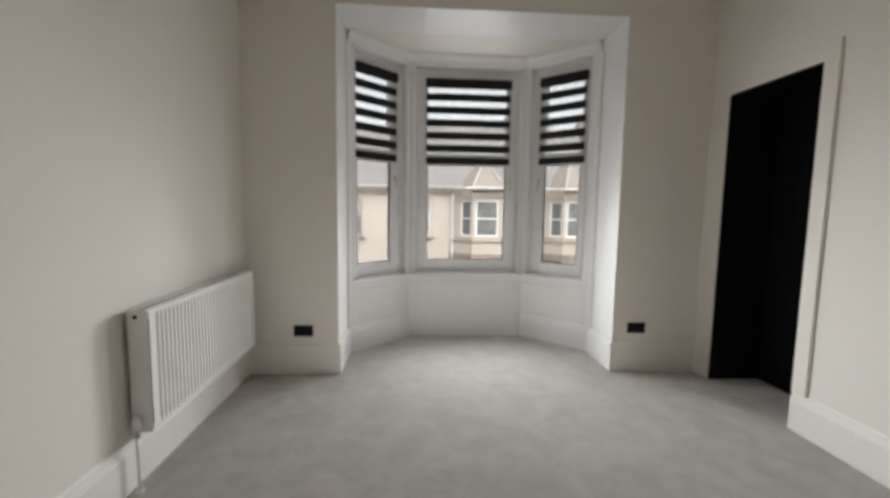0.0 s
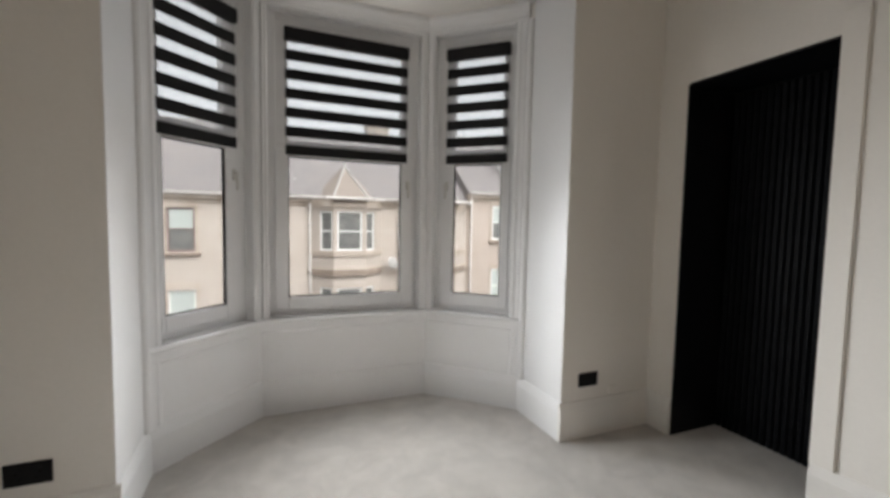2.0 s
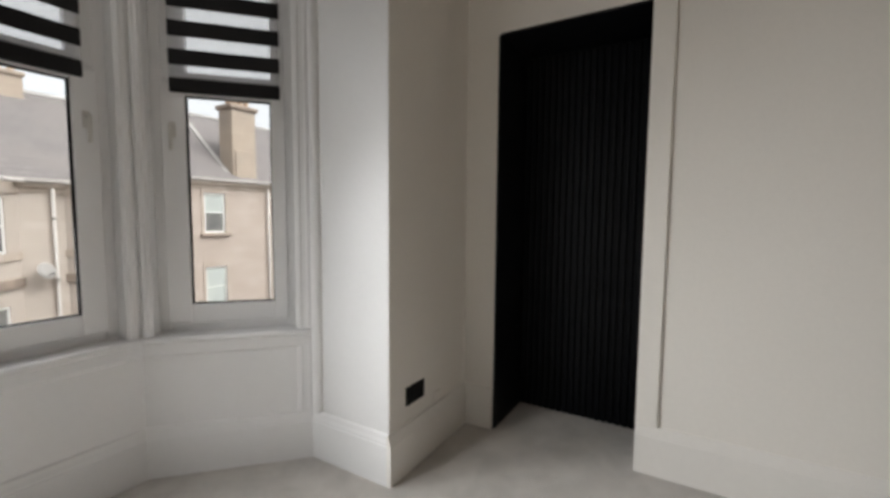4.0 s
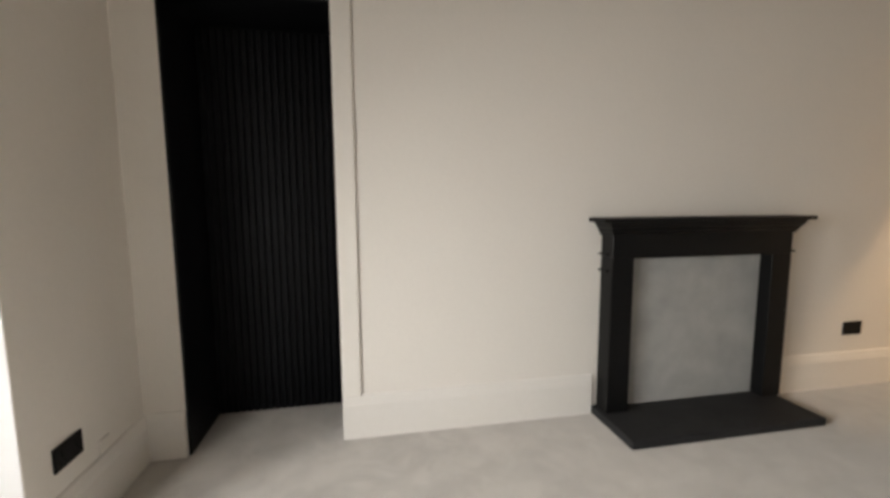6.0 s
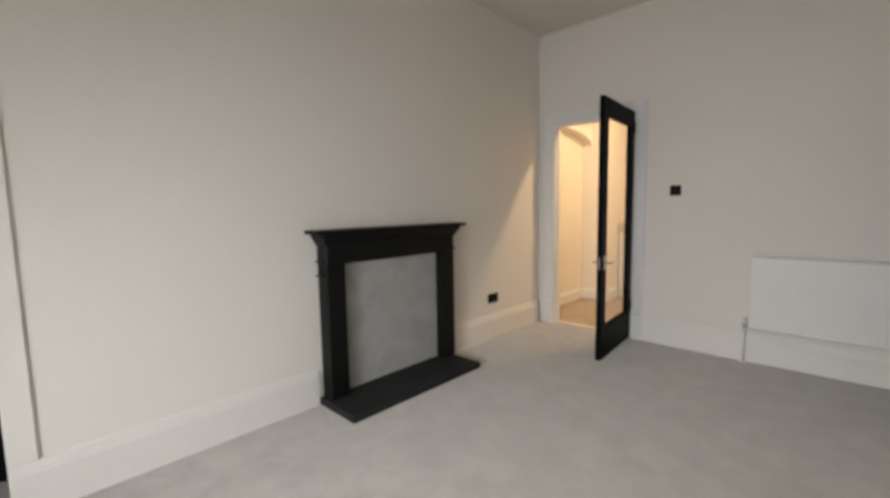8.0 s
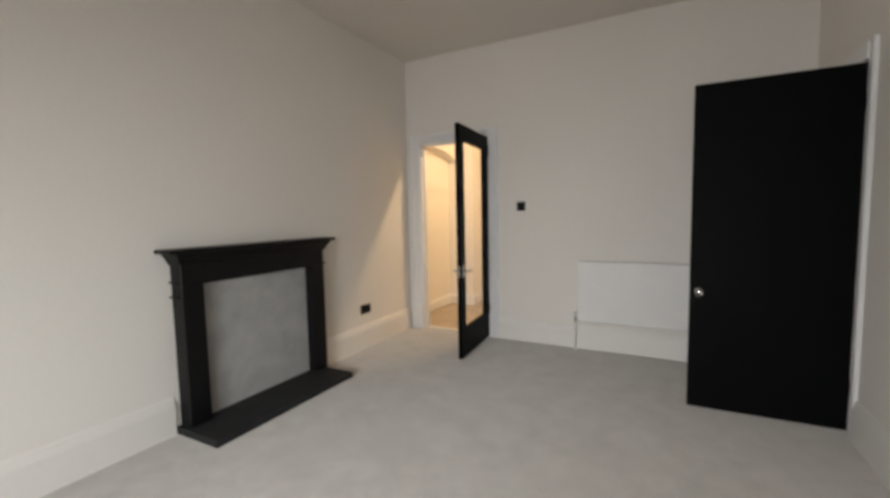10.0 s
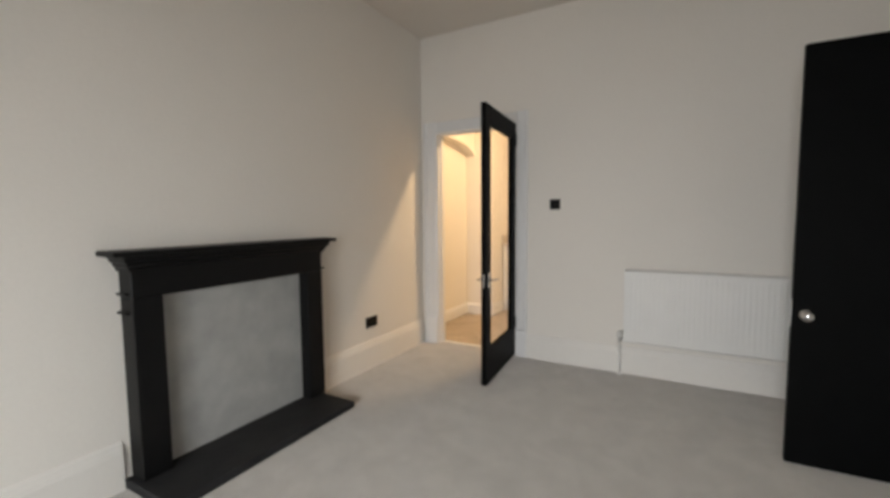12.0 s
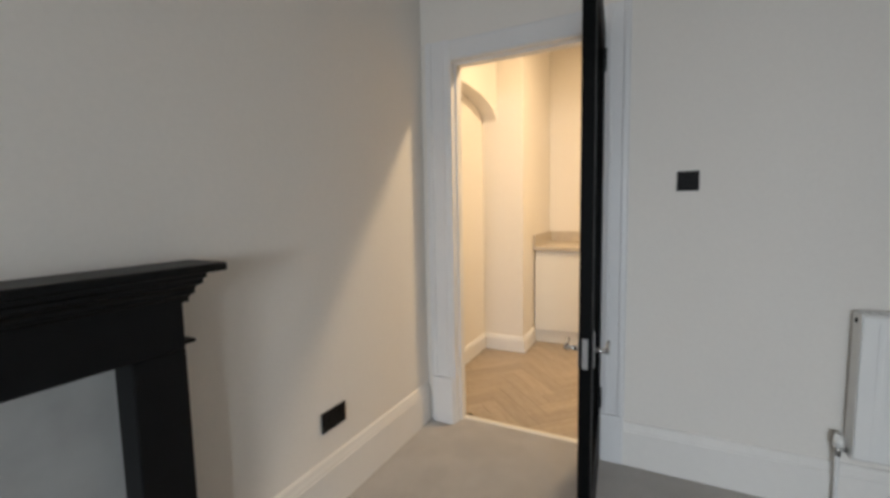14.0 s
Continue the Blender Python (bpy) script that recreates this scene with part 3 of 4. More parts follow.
    part("bottom_bar", boxed(b0, b1, wb - 0.004, wb + 0.014, bottom, z, 0.005), FABRIC, bl)
    return win


bay_window(1, 0, 0.074, LEN[0] - 0.040, 0.150, 0.535, 0.115, 0.600, False)
bay_window(2, 1, 0.045, LEN[1] - 0.045, 0.178, 0.975, 0.160, 1.012, False)
bay_window(3, 2, 0.040, LEN[2] - 0.074, LEN[2] - 0.55, LEN[2] - 0.185, LEN[2] - 0.605, LEN[2] - 0.140, True)

# ---- fireplace ----
FC = 1.1785
fire = thing("fireplace", pose(EX, FC, 0), "black painted timber fireplace surround with blanked grey opening", "fireplace")
XF = -0.117
for s, ya, yb in ((1, 0.453, 0.5865), (-1, 0.453, 0.5865)):
    part("pilaster", boxed(XF, -0.002, s * ya, s * yb, 0.045, 0.925, 0.005, 2), MANTEL, fire)
    for z in ((0.940, 0.850) if s > 0 else (0.934,)):
        ya2, yb2 = sorted((s * (yb - 0.002), s * (yb + (0.017 if s > 0 else 0.030))))
        bm = boxed(XF + (0.03 if s > 0 else 0.003), -0.001 if s > 0 else XF + 0.045, ya2, yb2, z, z + 0.011, 0.004, 2)
        part("side_bead", bm, MANTEL, fire)
part("frieze", boxed(XF + 0.001, -0.002, -0.5865, 0.5865, 0.925, 1.085, 0.003), MANTEL, fire)
bm = bmesh.new()
sweep(bm, [(0.0, 0.5865), (XF, 0.5865), (XF, -0.5865), (0.0, -0.5865)], [(0.0, 1.052), (0.010, 1.052), (0.010, 1.064), (0.014, 1.070), (0.021, 1.074), (0.021, 1.086), (0.026, 1.094), (0.036, 1.099), (0.036, 1.110), (0.043, 1.116), (0.043, 1.126), (0.0, 1.126)])
part("crown_moulding", bm, MANTEL, fire)
part("mantel_shelf", boxed(-0.168, -0.001, -0.688, 0.670, 1.126, 1.150, 0.006, 2), MANTEL, fire, "black painted mantel shelf with a thin edge")
part("infill_panel", boxed(-0.037, -0.022, -0.455, 0.455, 0.045, 0.927), BOARD, fire, "mottled grey board closing the opening")
hearth = part("hearth", boxed(2.537 - EX, -0.001, -0.596, 0.594, 0.0, 0.046, 0.006, 2), SLATE, None)
hearth.matrix_basis = pose(EX, 1.202, 0)
hearth.name = "hearth_slab"
tagged(hearth, "dark slate hearth slab on the carpet before the fireplace", "hearth")

# ---- radiators ----
def radiator(m, length, z0, z1, depth, label, rib):
    """Double panel radiator. x runs along it, y out of the wall, z up; the valve sits at x = 0."""
    r = thing("radiator", m, label, "radiator", "wall radiators")
    t = 0.014
    bm = bmesh.new()                      # front panel with pressed ribs
    step = 0.0333
    n = int((length - 0.05) / step)
    start = (length - n * step) / 2
    ys = []
    for i in range(n):
        a = start + i * step
        ys += [(a, 0.0), (a + 0.012, 0.0), (a + 0.017, -rib), (a + 0.028, -rib)]
    ys = [(0.0, 0.0)] + ys + [(length, 0.0)]
    zs = (z0, z0 + 0.016, z0 + 0.045, z1 - 0.045, z1 - 0.012, z1)
    lip = (0.022, 0.0, 0.0, 0.0, 0.0, 0.012)
    cols = []
    for x, dy in ys:
        cols.append([bm.verts.new((x, depth + (dy if 1 < j < 4 else 0.0) - lip[j], z)) for j, z in enumerate(zs)])
    for c1, c2 in zip(cols, cols[1:]):
        for j in range(5):
            bm.faces.new((c1[j], c2[j], c2[j + 1], c1[j + 1]))
    part("front_panel", bm, ENAMEL, r)
    part("front_tank", boxed(0.002, length - 0.002, depth - t - 0.016, depth - 0.024, z0 + 0.002, z1 - 0.002), ENAMEL, r)
    part("back_panel", boxed(0.004, length - 0.004, 0.028, 0.042, z0, z1, 0.004), ENAMEL, r)
    bm = boxed(-0.004, 0.0, 0.024, depth - 0.004, z0 + 0.004, z1 - 0.002, 0.001)
    part("end_cover", bm, ENAMEL, r)
    part("end_cover", boxed(length, length + 0.004, 0.024, depth - 0.004, z0 + 0.004, z1 - 0.002, 0.001), ENAMEL, r)
    bm = bmesh.new()
    box(bm, 0.0, length, 0.026, 0.036, z1 - 0.012, z1 - 0.004)
    box(bm, 0.0, length, depth - 0.022, depth - 0.014, z1 - 0.012, z1 - 0.004)
    for i in range(int(length / 0.026)):
        box(bm, 0.010 + i * 0.026, 0.019 + i * 0.026, 0.036, depth - 0.022, z1 - 0.011, z1 - 0.004)
    part("top_grille", bm, ENAMEL, r)
    bm = bmesh.new()                      # folded steel fins between the panels
    for i in range(int((length - 0.06) / 0.03)):
        box(bm, 0.03 + i * 0.03, 0.032 + i * 0.03, 0.043, depth - 0.021, z0 + 0.03, z1 - 0.05)
    part("convector_fins", bm, FINS, r, "grey folded steel fins")
    # raised black disc whose colour gives the dark of the open bleed hole
    part("bleed_hole_disc", rod(bmesh.new(), (-0.003, 0.062, z1 - 0.032), (-0.008, 0.062, z1 - 0.032), 0.010, 14), GASKET, r, "small black disc in place of the dark bleed hole")
    v = part("valve_body", rod(rod(bmesh.new(), (-0.032, 0.060, z0 - 0.005), (-0.032, 0.060, z0 + 0.035), 0.011), (-0.044, 0.060, z0 + 0.022), (0.0, 0.060, z0 + 0.022), 0.009), BRASS, r, "dull metal valve body", True)
    bm = bmesh.new()
    rod(bm, (-0.032, 0.060, z0 + 0.035), (-0.032, 0.060, z0 + 0.078), 0.020, 18, 0.017)
    rod(bm, (-0.032, 0.060, z0 + 0.078), (-0.032, 0.060, z0 + 0.084), 0.017, 18, 0.012)
    part("valve_cap", bm, WHITEPLASTIC, v, "white plastic valve cap", True)
    part("feed_pipe", rod(bmesh.new(), (-0.032, 0.060, 0.0), (-0.032, 0.060, z0 - 0.005), 0.0075), PIPE, r, "white painted feed pipe", True)
    part("pipe_collar", rod(bmesh.new(), (-0.032, 0.060, 0.0), (-0.032, 0.060, 0.006), 0.018, 16), WHITEPLASTIC, r)
    part("return_pipe", rod(bmesh.new(), (length + 0.02, 0.060, 0.0), (length + 0.02, 0.060, z0 + 0.025), 0.0075), PIPE, r, "", True)
    part("return_elbow", rod(bmesh.new(), (length - 0.002, 0.060, z0 + 0.022), (length + 0.028, 0.060, z0 + 0.022), 0.009), BRASS, r, "", True)
    for x in (0.12, length - 0.12):
        part("wall_bracket", boxed(x, x + 0.03, 0.0005, 0.030, z0 + 0.05, z1 - 0.06, 0.002), ENAMEL, r)
    return r


radiator(Matrix.Translation((WX, 2.79, 0)) @ Matrix(((0, 1, 0, 0), (1, 0, 0, 0), (0, 0, 1, 0), (0, 0, 0, 1))), 1.20, 0.268, 0.845, 0.118, "white ribbed double-panel radiator near the bay window corner", 0.007)
radiator(Matrix.Translation((1.0, SY, 0)) @ pose(0, 0, 0) @ Matrix(((-1, 0, 0, 0), (0, 1, 0, 0), (0, 0, 1, 0), (0, 0, 0, 1))), 1.20, 0.279, 0.862, 0.105, "white ribbed double-panel radiator on the doorway wall", 0.0013)

# ---- sockets and switch ----
def plate(name, m, w, h, label, category, gangs, rocker=False):
    p = thing(name, m, label, category)
    part("plate", boxed(-w / 2, w / 2, 0.0005, 0.009, -h / 2, h / 2, 0.0025, 2), PLASTIC, p)
    for g in range(gangs):
        x = (g - (gangs - 1) / 2) * w / 2
        if rocker:
            part("rocker", boxed(x - 0.012, x + 0.012, 0.008, 0.0125, -0.02, 0.02, 0.0015), PLASTIC, p)
        else:
            part("rocker", boxed(x - 0.006, x + 0.006, 0.008, 0.012, h * 0.16, h * 0.34, 0.001), PLASTIC, p)
            bm = bmesh.new()
            box(bm, x - 0.004, x + 0.004, 0.0088, 0.0094, -0.002, 0.012)
            box(bm, x - 0.016, x - 0.008, 0.0088, 0.0094, -0.022, -0.014)
            box(bm, x + 0.008, x + 0.016, 0.0088, 0.0094, -0.022, -0.014)
            part("pin_holes", bm, GASKET, p)
    return p


plate("double_socket", pose(-0.268, NY, 0.343, 0, 0, 180), 0.147, 0.088, "black double power socket low on the window wall", "socket", 2)
plate("double_socket", pose(2.420, NY, 0.362, 0, 0, 180), 0.147, 0.088, "black double power socket between bay and recess", "socket", 2)
plate("double_socket", pose(EX, -0.080, 0.395, 0, 0, 90), 0.147, 0.088, "black double power socket between fireplace and doorway", "socket", 2)
plate("light_switch", pose(1.582, SY, 1.390), 0.088, 0.088, "black square light switch beside the glazed door", "switch", 1, True)
bm = boxed(-0.035, 0.035, 0.0005, 0.010, -0.03, 0.03, 0.004)
cp = tagged(part("blanking_plate", bm, WALL), "small painted-over blanking plate above the skirting", "plate")
cp.matrix_basis = pose(2.62, NY, 0.27, 0, 0, 180)

# ---- doorway and glazed door ----
structure("door_1_lining", box(box(boxed(DX0 - 0.025, DX0, HY - 0.004, SY + 0.004, 0, DZ), DX1, DX1 + 0.025, HY - 0.004, SY + 0.004, 0, DZ), DX0 - 0.025, DX1 + 0.025, HY - 0.004, SY + 0.004, DZ, DZ + 0.025), TRIM, "white painted lining of the hall doorway", "door frame")
structure("door_1_stop", box(box(boxed(DX0, DX0 + 0.012, HY + 0.012, SY - 0.045, 0, DZ), DX1 - 0.012, DX1, HY + 0.012, SY - 0.045, 0, DZ), DX0 + 0.012, DX1 - 0.012, HY + 0.012, SY - 0.045, DZ - 0.012, DZ), TRIM, "white door stop bead", "trim")
ARC = [(0.0, 0.0), (0.0, 0.016), (0.08, 0.024), (0.24, 0.024), (0.30, 0.014), (0.72, 0.012), (0.80, 0.018), (0.92, 0.014), (1.0, 0.008), (1.0, 0.0)]


def jamb_trim(x_out, x_in, z0, z1):
    return prism(bmesh.new(), [(x_out + (x_in - x_out) * a, SY + d - 0.0005) for a, d in ARC], z0, z1)


structure("trim_architrave_1", jamb_trim(1.825, DX0 - 0.008, 0.245, DZ + 0.11), TRIM, "white moulded architrave of the hall doorway", "architrave")
structure("trim_architrave_2", jamb_trim(2.905, DX1 + 0.008, 0.285, DZ + 0.11), TRIM, "white moulded architrave of the hall doorway", "architrave")
bm = bmesh.new()
shape_x(bm, [(SY - 0.0005, DZ + 0.008), (SY + 0.009, DZ + 0.008), (SY + 0.009, DZ + 0.095), (SY + 0.006, DZ + 0.105), (SY - 0.0005, DZ + 0.11)], DX0 - 0.007, DX1 + 0.007)
structure("trim_architrave_3", bm, TRIM, "white moulded architrave over the hall doorway", "architrave")
structure("trim_plinth_1", boxed(1.828, DX0 - 0.008, SY - 0.0005, SY + 0.030, 0, 0.245, 0.004), TRIM, "white plinth block of the architrave", "trim")
structure("trim_plinth_2", boxed(2.895, DX1 + 0.008, SY - 0.0005, SY + 0.030, 0, 0.285, 0.004), TRIM, "white plinth block of the architrave", "trim")

HANG = (1.957, SY + 0.010, 0.0)
leaf = thing("door_1", Matrix.Translation(HANG) @ pose(0, 0, 0, 0, 0, 94.4), "black timber door with one tall clear pane, standing open", "door", kind="structure")
LW, LZ0, LZ1, LT = 0.812, 0.014, 2.114, 0.040
GZ0, GZ1, GX0, GX1 = 0.265, 1.985, 0.105, LW - 0.105
for xa, xb in ((0.0, GX0), (GX1, LW)):
    part("stile", boxed(xa, xb, -LT / 2, LT / 2, LZ0, LZ1, 0.003), DOORBLACK, leaf)
part("bottom_rail", boxed(GX0, GX1, -LT / 2 + 0.0006, LT / 2 - 0.0006, LZ0, GZ0, 0.002), DOORBLACK, leaf)
part("top_rail", boxed(GX0, GX1, -LT / 2 + 0.0006, LT / 2 - 0.0006, GZ1, LZ1, 0.002), DOORBLACK, leaf)
bm = bmesh.new()
for s in (-1, 1):
    ya, yb = s * 0.006, s * 0.017
    box(bm, GX0, GX0 + 0.012, ya, yb, GZ0, GZ1)
    box(bm, GX1 - 0.012, GX1, ya, yb, GZ0, GZ1)
    box(bm, GX0 + 0.012, GX1 - 0.012, ya, yb, GZ0, GZ0 + 0.012)
    box(bm, GX0 + 0.012, GX1 - 0.012, ya, yb, GZ1 - 0.012, GZ1)
part("glazing_bead", bm, DOORBLACK, leaf)
p = part("pane", boxed(GX0, GX1, -0.003, 0.003, GZ0, GZ1), GLASS, leaf, "clear glass pane")
p.visible_shadow = False
for s in (-1, 1):
    bm = boxed(LW - 0.068, LW - 0.036, s * LT / 2, s * (LT / 2 + 0.006), 0.752, 0.872, 0.002)
    h = part("handle_plate", bm, CHROME, leaf, "chrome handle plate")
    bm = rod(bmesh.new(), (LW - 0.052, s * (LT / 2 + 0.004), 0.813), (LW - 0.052, s * (LT / 2 + 0.045), 0.813), 0.008)
    rod(bm, (LW - 0.046, s * (LT / 2 + 0.045), 0.813), (LW - 0.150, s * (LT / 2 + 0.048), 0.813), 0.008, 12, 0.0065)
    part("lever", bm, CHROME, h, "chrome lever", True)
part("latch_plate", boxed(LW, LW + 0.0015, -0.009, 0.009, 0.762, 0.862), CHROME, leaf, "chrome latch plate")
for z in (0.27, 1.92):
    bm = rod(bmesh.new(), (-0.003, LT / 2 - 0.001, z), (-0.003, LT / 2 - 0.001, z + 0.105), 0.009)
    box(bm, -0.002, 0.0, -LT / 2 + 0.006, LT / 2, z, z + 0.105)
    part("hinge", bm, DOORBLACK, leaf, "black painted butt hinge")

# ---- black door of the west doorway ----
leaf2 = thing("door_2", pose(WX + 0.012, 0.024, 0, 0, 0, 0.8), "plain flush black painted door, standing wide open", "door", kind="structure")
part("leaf", boxed(0, 0.815, -0.020, 0.020, 0.012, 2.106, 0.003), DOORBLACK, leaf2)
for s in (-1, 1):
    bm = rod(bmesh.new(), (0.762, s * 0.019, 0.787), (0.762, s * 0.026, 0.787), 0.027, 24)
    k = part("knob_rose", bm, CHROME, leaf2, "chrome rose", True)
    bm = rod(bmesh.new(), (0.762, s * 0.024, 0.787), (0.762, s * 0.052, 0.787), 0.010, 14)
    ball(bm, (0.762, s * 0.066, 0.787), 0.028, (1, 0.72, 1))
    part("knob", bm, CHROME, k, "polished chrome knob", True)
part("latch_plate", boxed(0.815, 0.8165, -0.011, 0.011, 0.72, 0.86), CHROME, leaf2, "chrome latch plate")
for z in (0.22, 1.85):
    part("hinge", rod(bmesh.new(), (-0.004, 0.024, z), (-0.004, 0.024, z + 0.1), 0.007), DOORBLACK, leaf2)
bm = bmesh.new()
prism(bm, [(WX + d, WY1 + 0.012 + 0.088 * a) for a, d in ((0, 0), (0, 0.012), (0.5, 0.013), (0.7, 0.022), (0.92, 0.022), (1, 0.014), (1, 0))], 0, 2.22)
structure("trim_west_architrave_1", bm, TRIM, "white moulded architrave beside the black door", "architrave")
bm = prism(bmesh.new(), [(WX + d, WY0 - 0.088 * a) for a, d in ((0, 0), (0, 0.012), (0.5, 0.013), (0.7, 0.022), (0.92, 0.022), (1, 0.014), (1, 0))], 0, 2.22)
structure("trim_west_architrave_2", bm, TRIM, "white moulded architrave beside the black door", "architrave")
structure("trim_west_architrave_3", boxed(WX, WX + 0.02, WY0, WY1 + 0.012, 2.125, 2.22, 0.003), TRIM, "white architrave over the black door", "architrave")
bm = bmesh.new()
box(bm, WX - 1.3, WX - 1.2, -1.6, 0.8, 0, 2.6)
box(bm, WX - 1.2, WX - 0.3, -1.6, -1.5, 0, 2.6)
box(bm, WX - 1.2, WX - 0.3, 0.7, 0.8, 0, 2.6)
box(bm, WX - 1.3, WX - 0.3, -1.6, 0.8, 2.6, 2.7)
structure("wall_lobby", bm, WALL, "plain white walls of the closed lobby", "wall")
structure("floor_lobby", boxed(WX - 1.3, WX - 0.3, -1.6, 0.8, -0.2, 0.0), CARPET, "grey carpet of the lobby", "carpet")

# ---- hall beyond the doorway ----
HX0, HX1, HZ = 1.05, 2.745, 2.95
YB = -2.66
structure("ceiling_hall", boxed(HX0 - 0.2, 3.5, -3.45, HY - 0.005, HZ, HZ + 0.1), CEIL, "plain white hall ceiling", "ceiling")
structure("wall_hall_west", boxed(HX0 - 0.2, HX0, -3.45, HY - 0.005, -0.15, HZ), WALL, "plain cream-white hall wall", "wall")
structure("wall_hall_south", boxed(HX0, 3.5, -3.45, -3.32, -0.15, HZ), WALL, "plain cream-white hall wall", "wall")
bm = bmesh.new()
box(bm, HX1, 3.5, -3.32, -2.31, 0, HZ)           # pier past the arch
box(bm, 3.11, 3.5, -2.31, HY - 0.005, -0.15, HZ)     # back of the arched niche
ya, yb, zs, rise, xf = -2.31, HY - 0.005, 2.04, 0.165, 2.98
yc, ra = (ya + yb) / 2, (yb - ya) / 2
arc = [(yc - ra * math.cos(i * math.pi / 24), zs + rise * math.sin(i * math.pi / 24)) for i in range(25)]
shape_x(bm, arc + [(yb, HZ), (ya, HZ)], xf, 3.11)
structure("wall_hall_east", bm, WALL, "cream-white hall wall with a shallow arched niche", "wall")
SKH = [(d * 0.9, z * 0.60) for d, z in SK]
structure("baseboard_hall_1", sweep(bmesh.new(), [(3.11, HY - 0.02), (3.11, -2.31), (HX1, -2.31), (HX1, YB)], SKH), TRIM, "white hall skirting board", "skirting board")
structure("baseboard_hall_2", sweep(bmesh.new(), [(HX0, -3.3), (HX0, HY - 0.01)], SKH), TRIM, "white hall skirting board", "skirting board")

unit = thing("base_cabinet", pose(2.10, YB, 0), "cream handleless base cabinet in the hall recess", "cabinet")
part("carcass", boxed(-0.95, 0.632, -0.63, -0.022, 0.12, 0.885), UNIT, unit)
for i in range(3):
    part("cabinet_door", boxed(0.630 - 0.527 * (i + 1) + 0.003, 0.630 - 0.527 * i - 0.001, -0.021, 0.0, 0.125, 0.878, 0.002), UNIT, unit)
part("kickboard", boxed(-0.95, 0.632, -0.05, -0.034, 0.0, 0.118), UNIT, unit)
wt = tagged(part("worktop", boxed(HX0 + 0.003, HX1 - 0.003, -3.318, YB + 0.028, 0.887, 0.925, 0.004), WORKTOP), "pale stone-look worktop on the hall cabinet", "worktop")
up = tagged(part("upstand", box(boxed(HX1 - 0.022, HX1 - 0.003, -3.30, YB + 0.02, 0.926, 1.03, 0.002), HX0 + 0.003, HX1 - 0.022, -3.318, -3.300, 0.926, 1.03, 0.002), WORKTOP), "pale stone-look upstand behind the worktop", "upstand")

structure("floor_hall_base", boxed(HX0, 3.11, -3.32, HY + 0.025, -0.15, -0.013), GROUT, "dark bed under the hall floor planks", "floor")
strip = structure("trim_threshold", shape_x(bmesh.new(), [(HY + 0.005, 0.0), (HY + 0.012, 0.006), (HY + 0.034, 0.008), (HY + 0.042, 0.0), (HY + 0.042, -0.01), (HY + 0.005, -0.01)], DX0, DX1), STRIP, "pale metal threshold bar between carpet and hall floor", "threshold")

# ---- outside: the street and the tenements across it ----
FY, GZ = 22.0, -8.6                                      # their front, the street's level
structure("ground", boxed(-400, 400, -300, 500, GZ - 1.0, GZ - 0.02), ASPHALT, "dull grey ground reaching to the horizon", "ground")
structure("road", boxed(-120, 120, 8.2, 18.2, GZ - 0.02, GZ), ASPHALT, "grey asphalt street", "road")
structure("pavement_1", boxed(-120, 120, 18.2, FY, GZ - 0.02, GZ + 0.12, 0.01), FLAGS, "grey slab pavement with a kerb", "pavement")
structure("pavement_2", boxed(-120, 120, 6.0, 8.2, GZ - 0.02, GZ + 0.12, 0.01), FLAGS, "grey slab pavement with a kerb", "pavement")
bm = bmesh.new()
box(bm, -14, WX - 0.32, NY + 0.30, NY + 0.6, GZ, 4.6)
box(bm, EX + 0.52, 14, NY + 0.30, NY + 0.6, GZ, 4.6)
box(bm, WX - 0.32, EX + 0.52, NY + 0.476, NY + 0.6, CZ + 0.2, 4.6)
box(bm, WX - 0.32, EX + 0.52, NY + 0.48, NY + 0.6, GZ, -0.3)
structure("wall_own_front", bm, STONE, "sandstone front of the home's own building", "wall")


def facade_window(parent, x, y, z0, z1, w, sash, pane, turn=0.0, lintel=True, rail=0.52):
    """Sash window in a raised stone margin; x is its middle."""
    wn_ = thing("window", pose(x, y, 0, 0, 0, turn), "", "")
    del_keys = [k for k in wn_.keys()]
    for k in del_keys:
        del wn_[k]
    wn_.parent = parent
    h = w / 2
    if lintel:
        bm = bmesh.new()
        box(bm, -h - 0.14, -h, -0.03, 0.12, z0 - 0.02, z1 + 0.02)
        box(bm, h, h + 0.14, -0.03, 0.12, z0 - 0.02, z1 + 0.02)
        box(bm, -h - 0.14, h + 0.14, -0.035, 0.12, z1 + 0.02, z1 + 0.28)
        part("margin", bm, DRESSED, wn_)
    part("sill", boxed(-h - 0.2, h + 0.2, -0.14, 0.1, z0 - 0.16, z0 - 0.02, 0.015), STAINED, wn_)
    t = 0.075
    zm = z0 + (z1 - z0) * rail
    bm = bmesh.new()
    box(bm, -h, -h + t, 0.03, 0.10, z0, z1)
    box(bm, h - t, h, 0.03, 0.10, z0, z1)
    box(bm, -h + t, h - t, 0.03, 0.10, z0, z0 + t * 1.2)
    box(bm, -h + t, h - t, 0.03, 0.10, z1 - t, z1)
    box(bm, -h + t, h - t, 0.035, 0.10, zm - 0.03, zm + 0.03)
    part("frame", bm, sash, wn_)
    lo, hi = pane if isinstance(pane, tuple) else (pane, pane)
    # panes are opaque; the dark ones carry room shade and reflected sky as colour
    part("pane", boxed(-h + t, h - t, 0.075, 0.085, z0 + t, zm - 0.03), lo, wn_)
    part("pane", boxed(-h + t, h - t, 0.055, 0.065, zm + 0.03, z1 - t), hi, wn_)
    return wn_


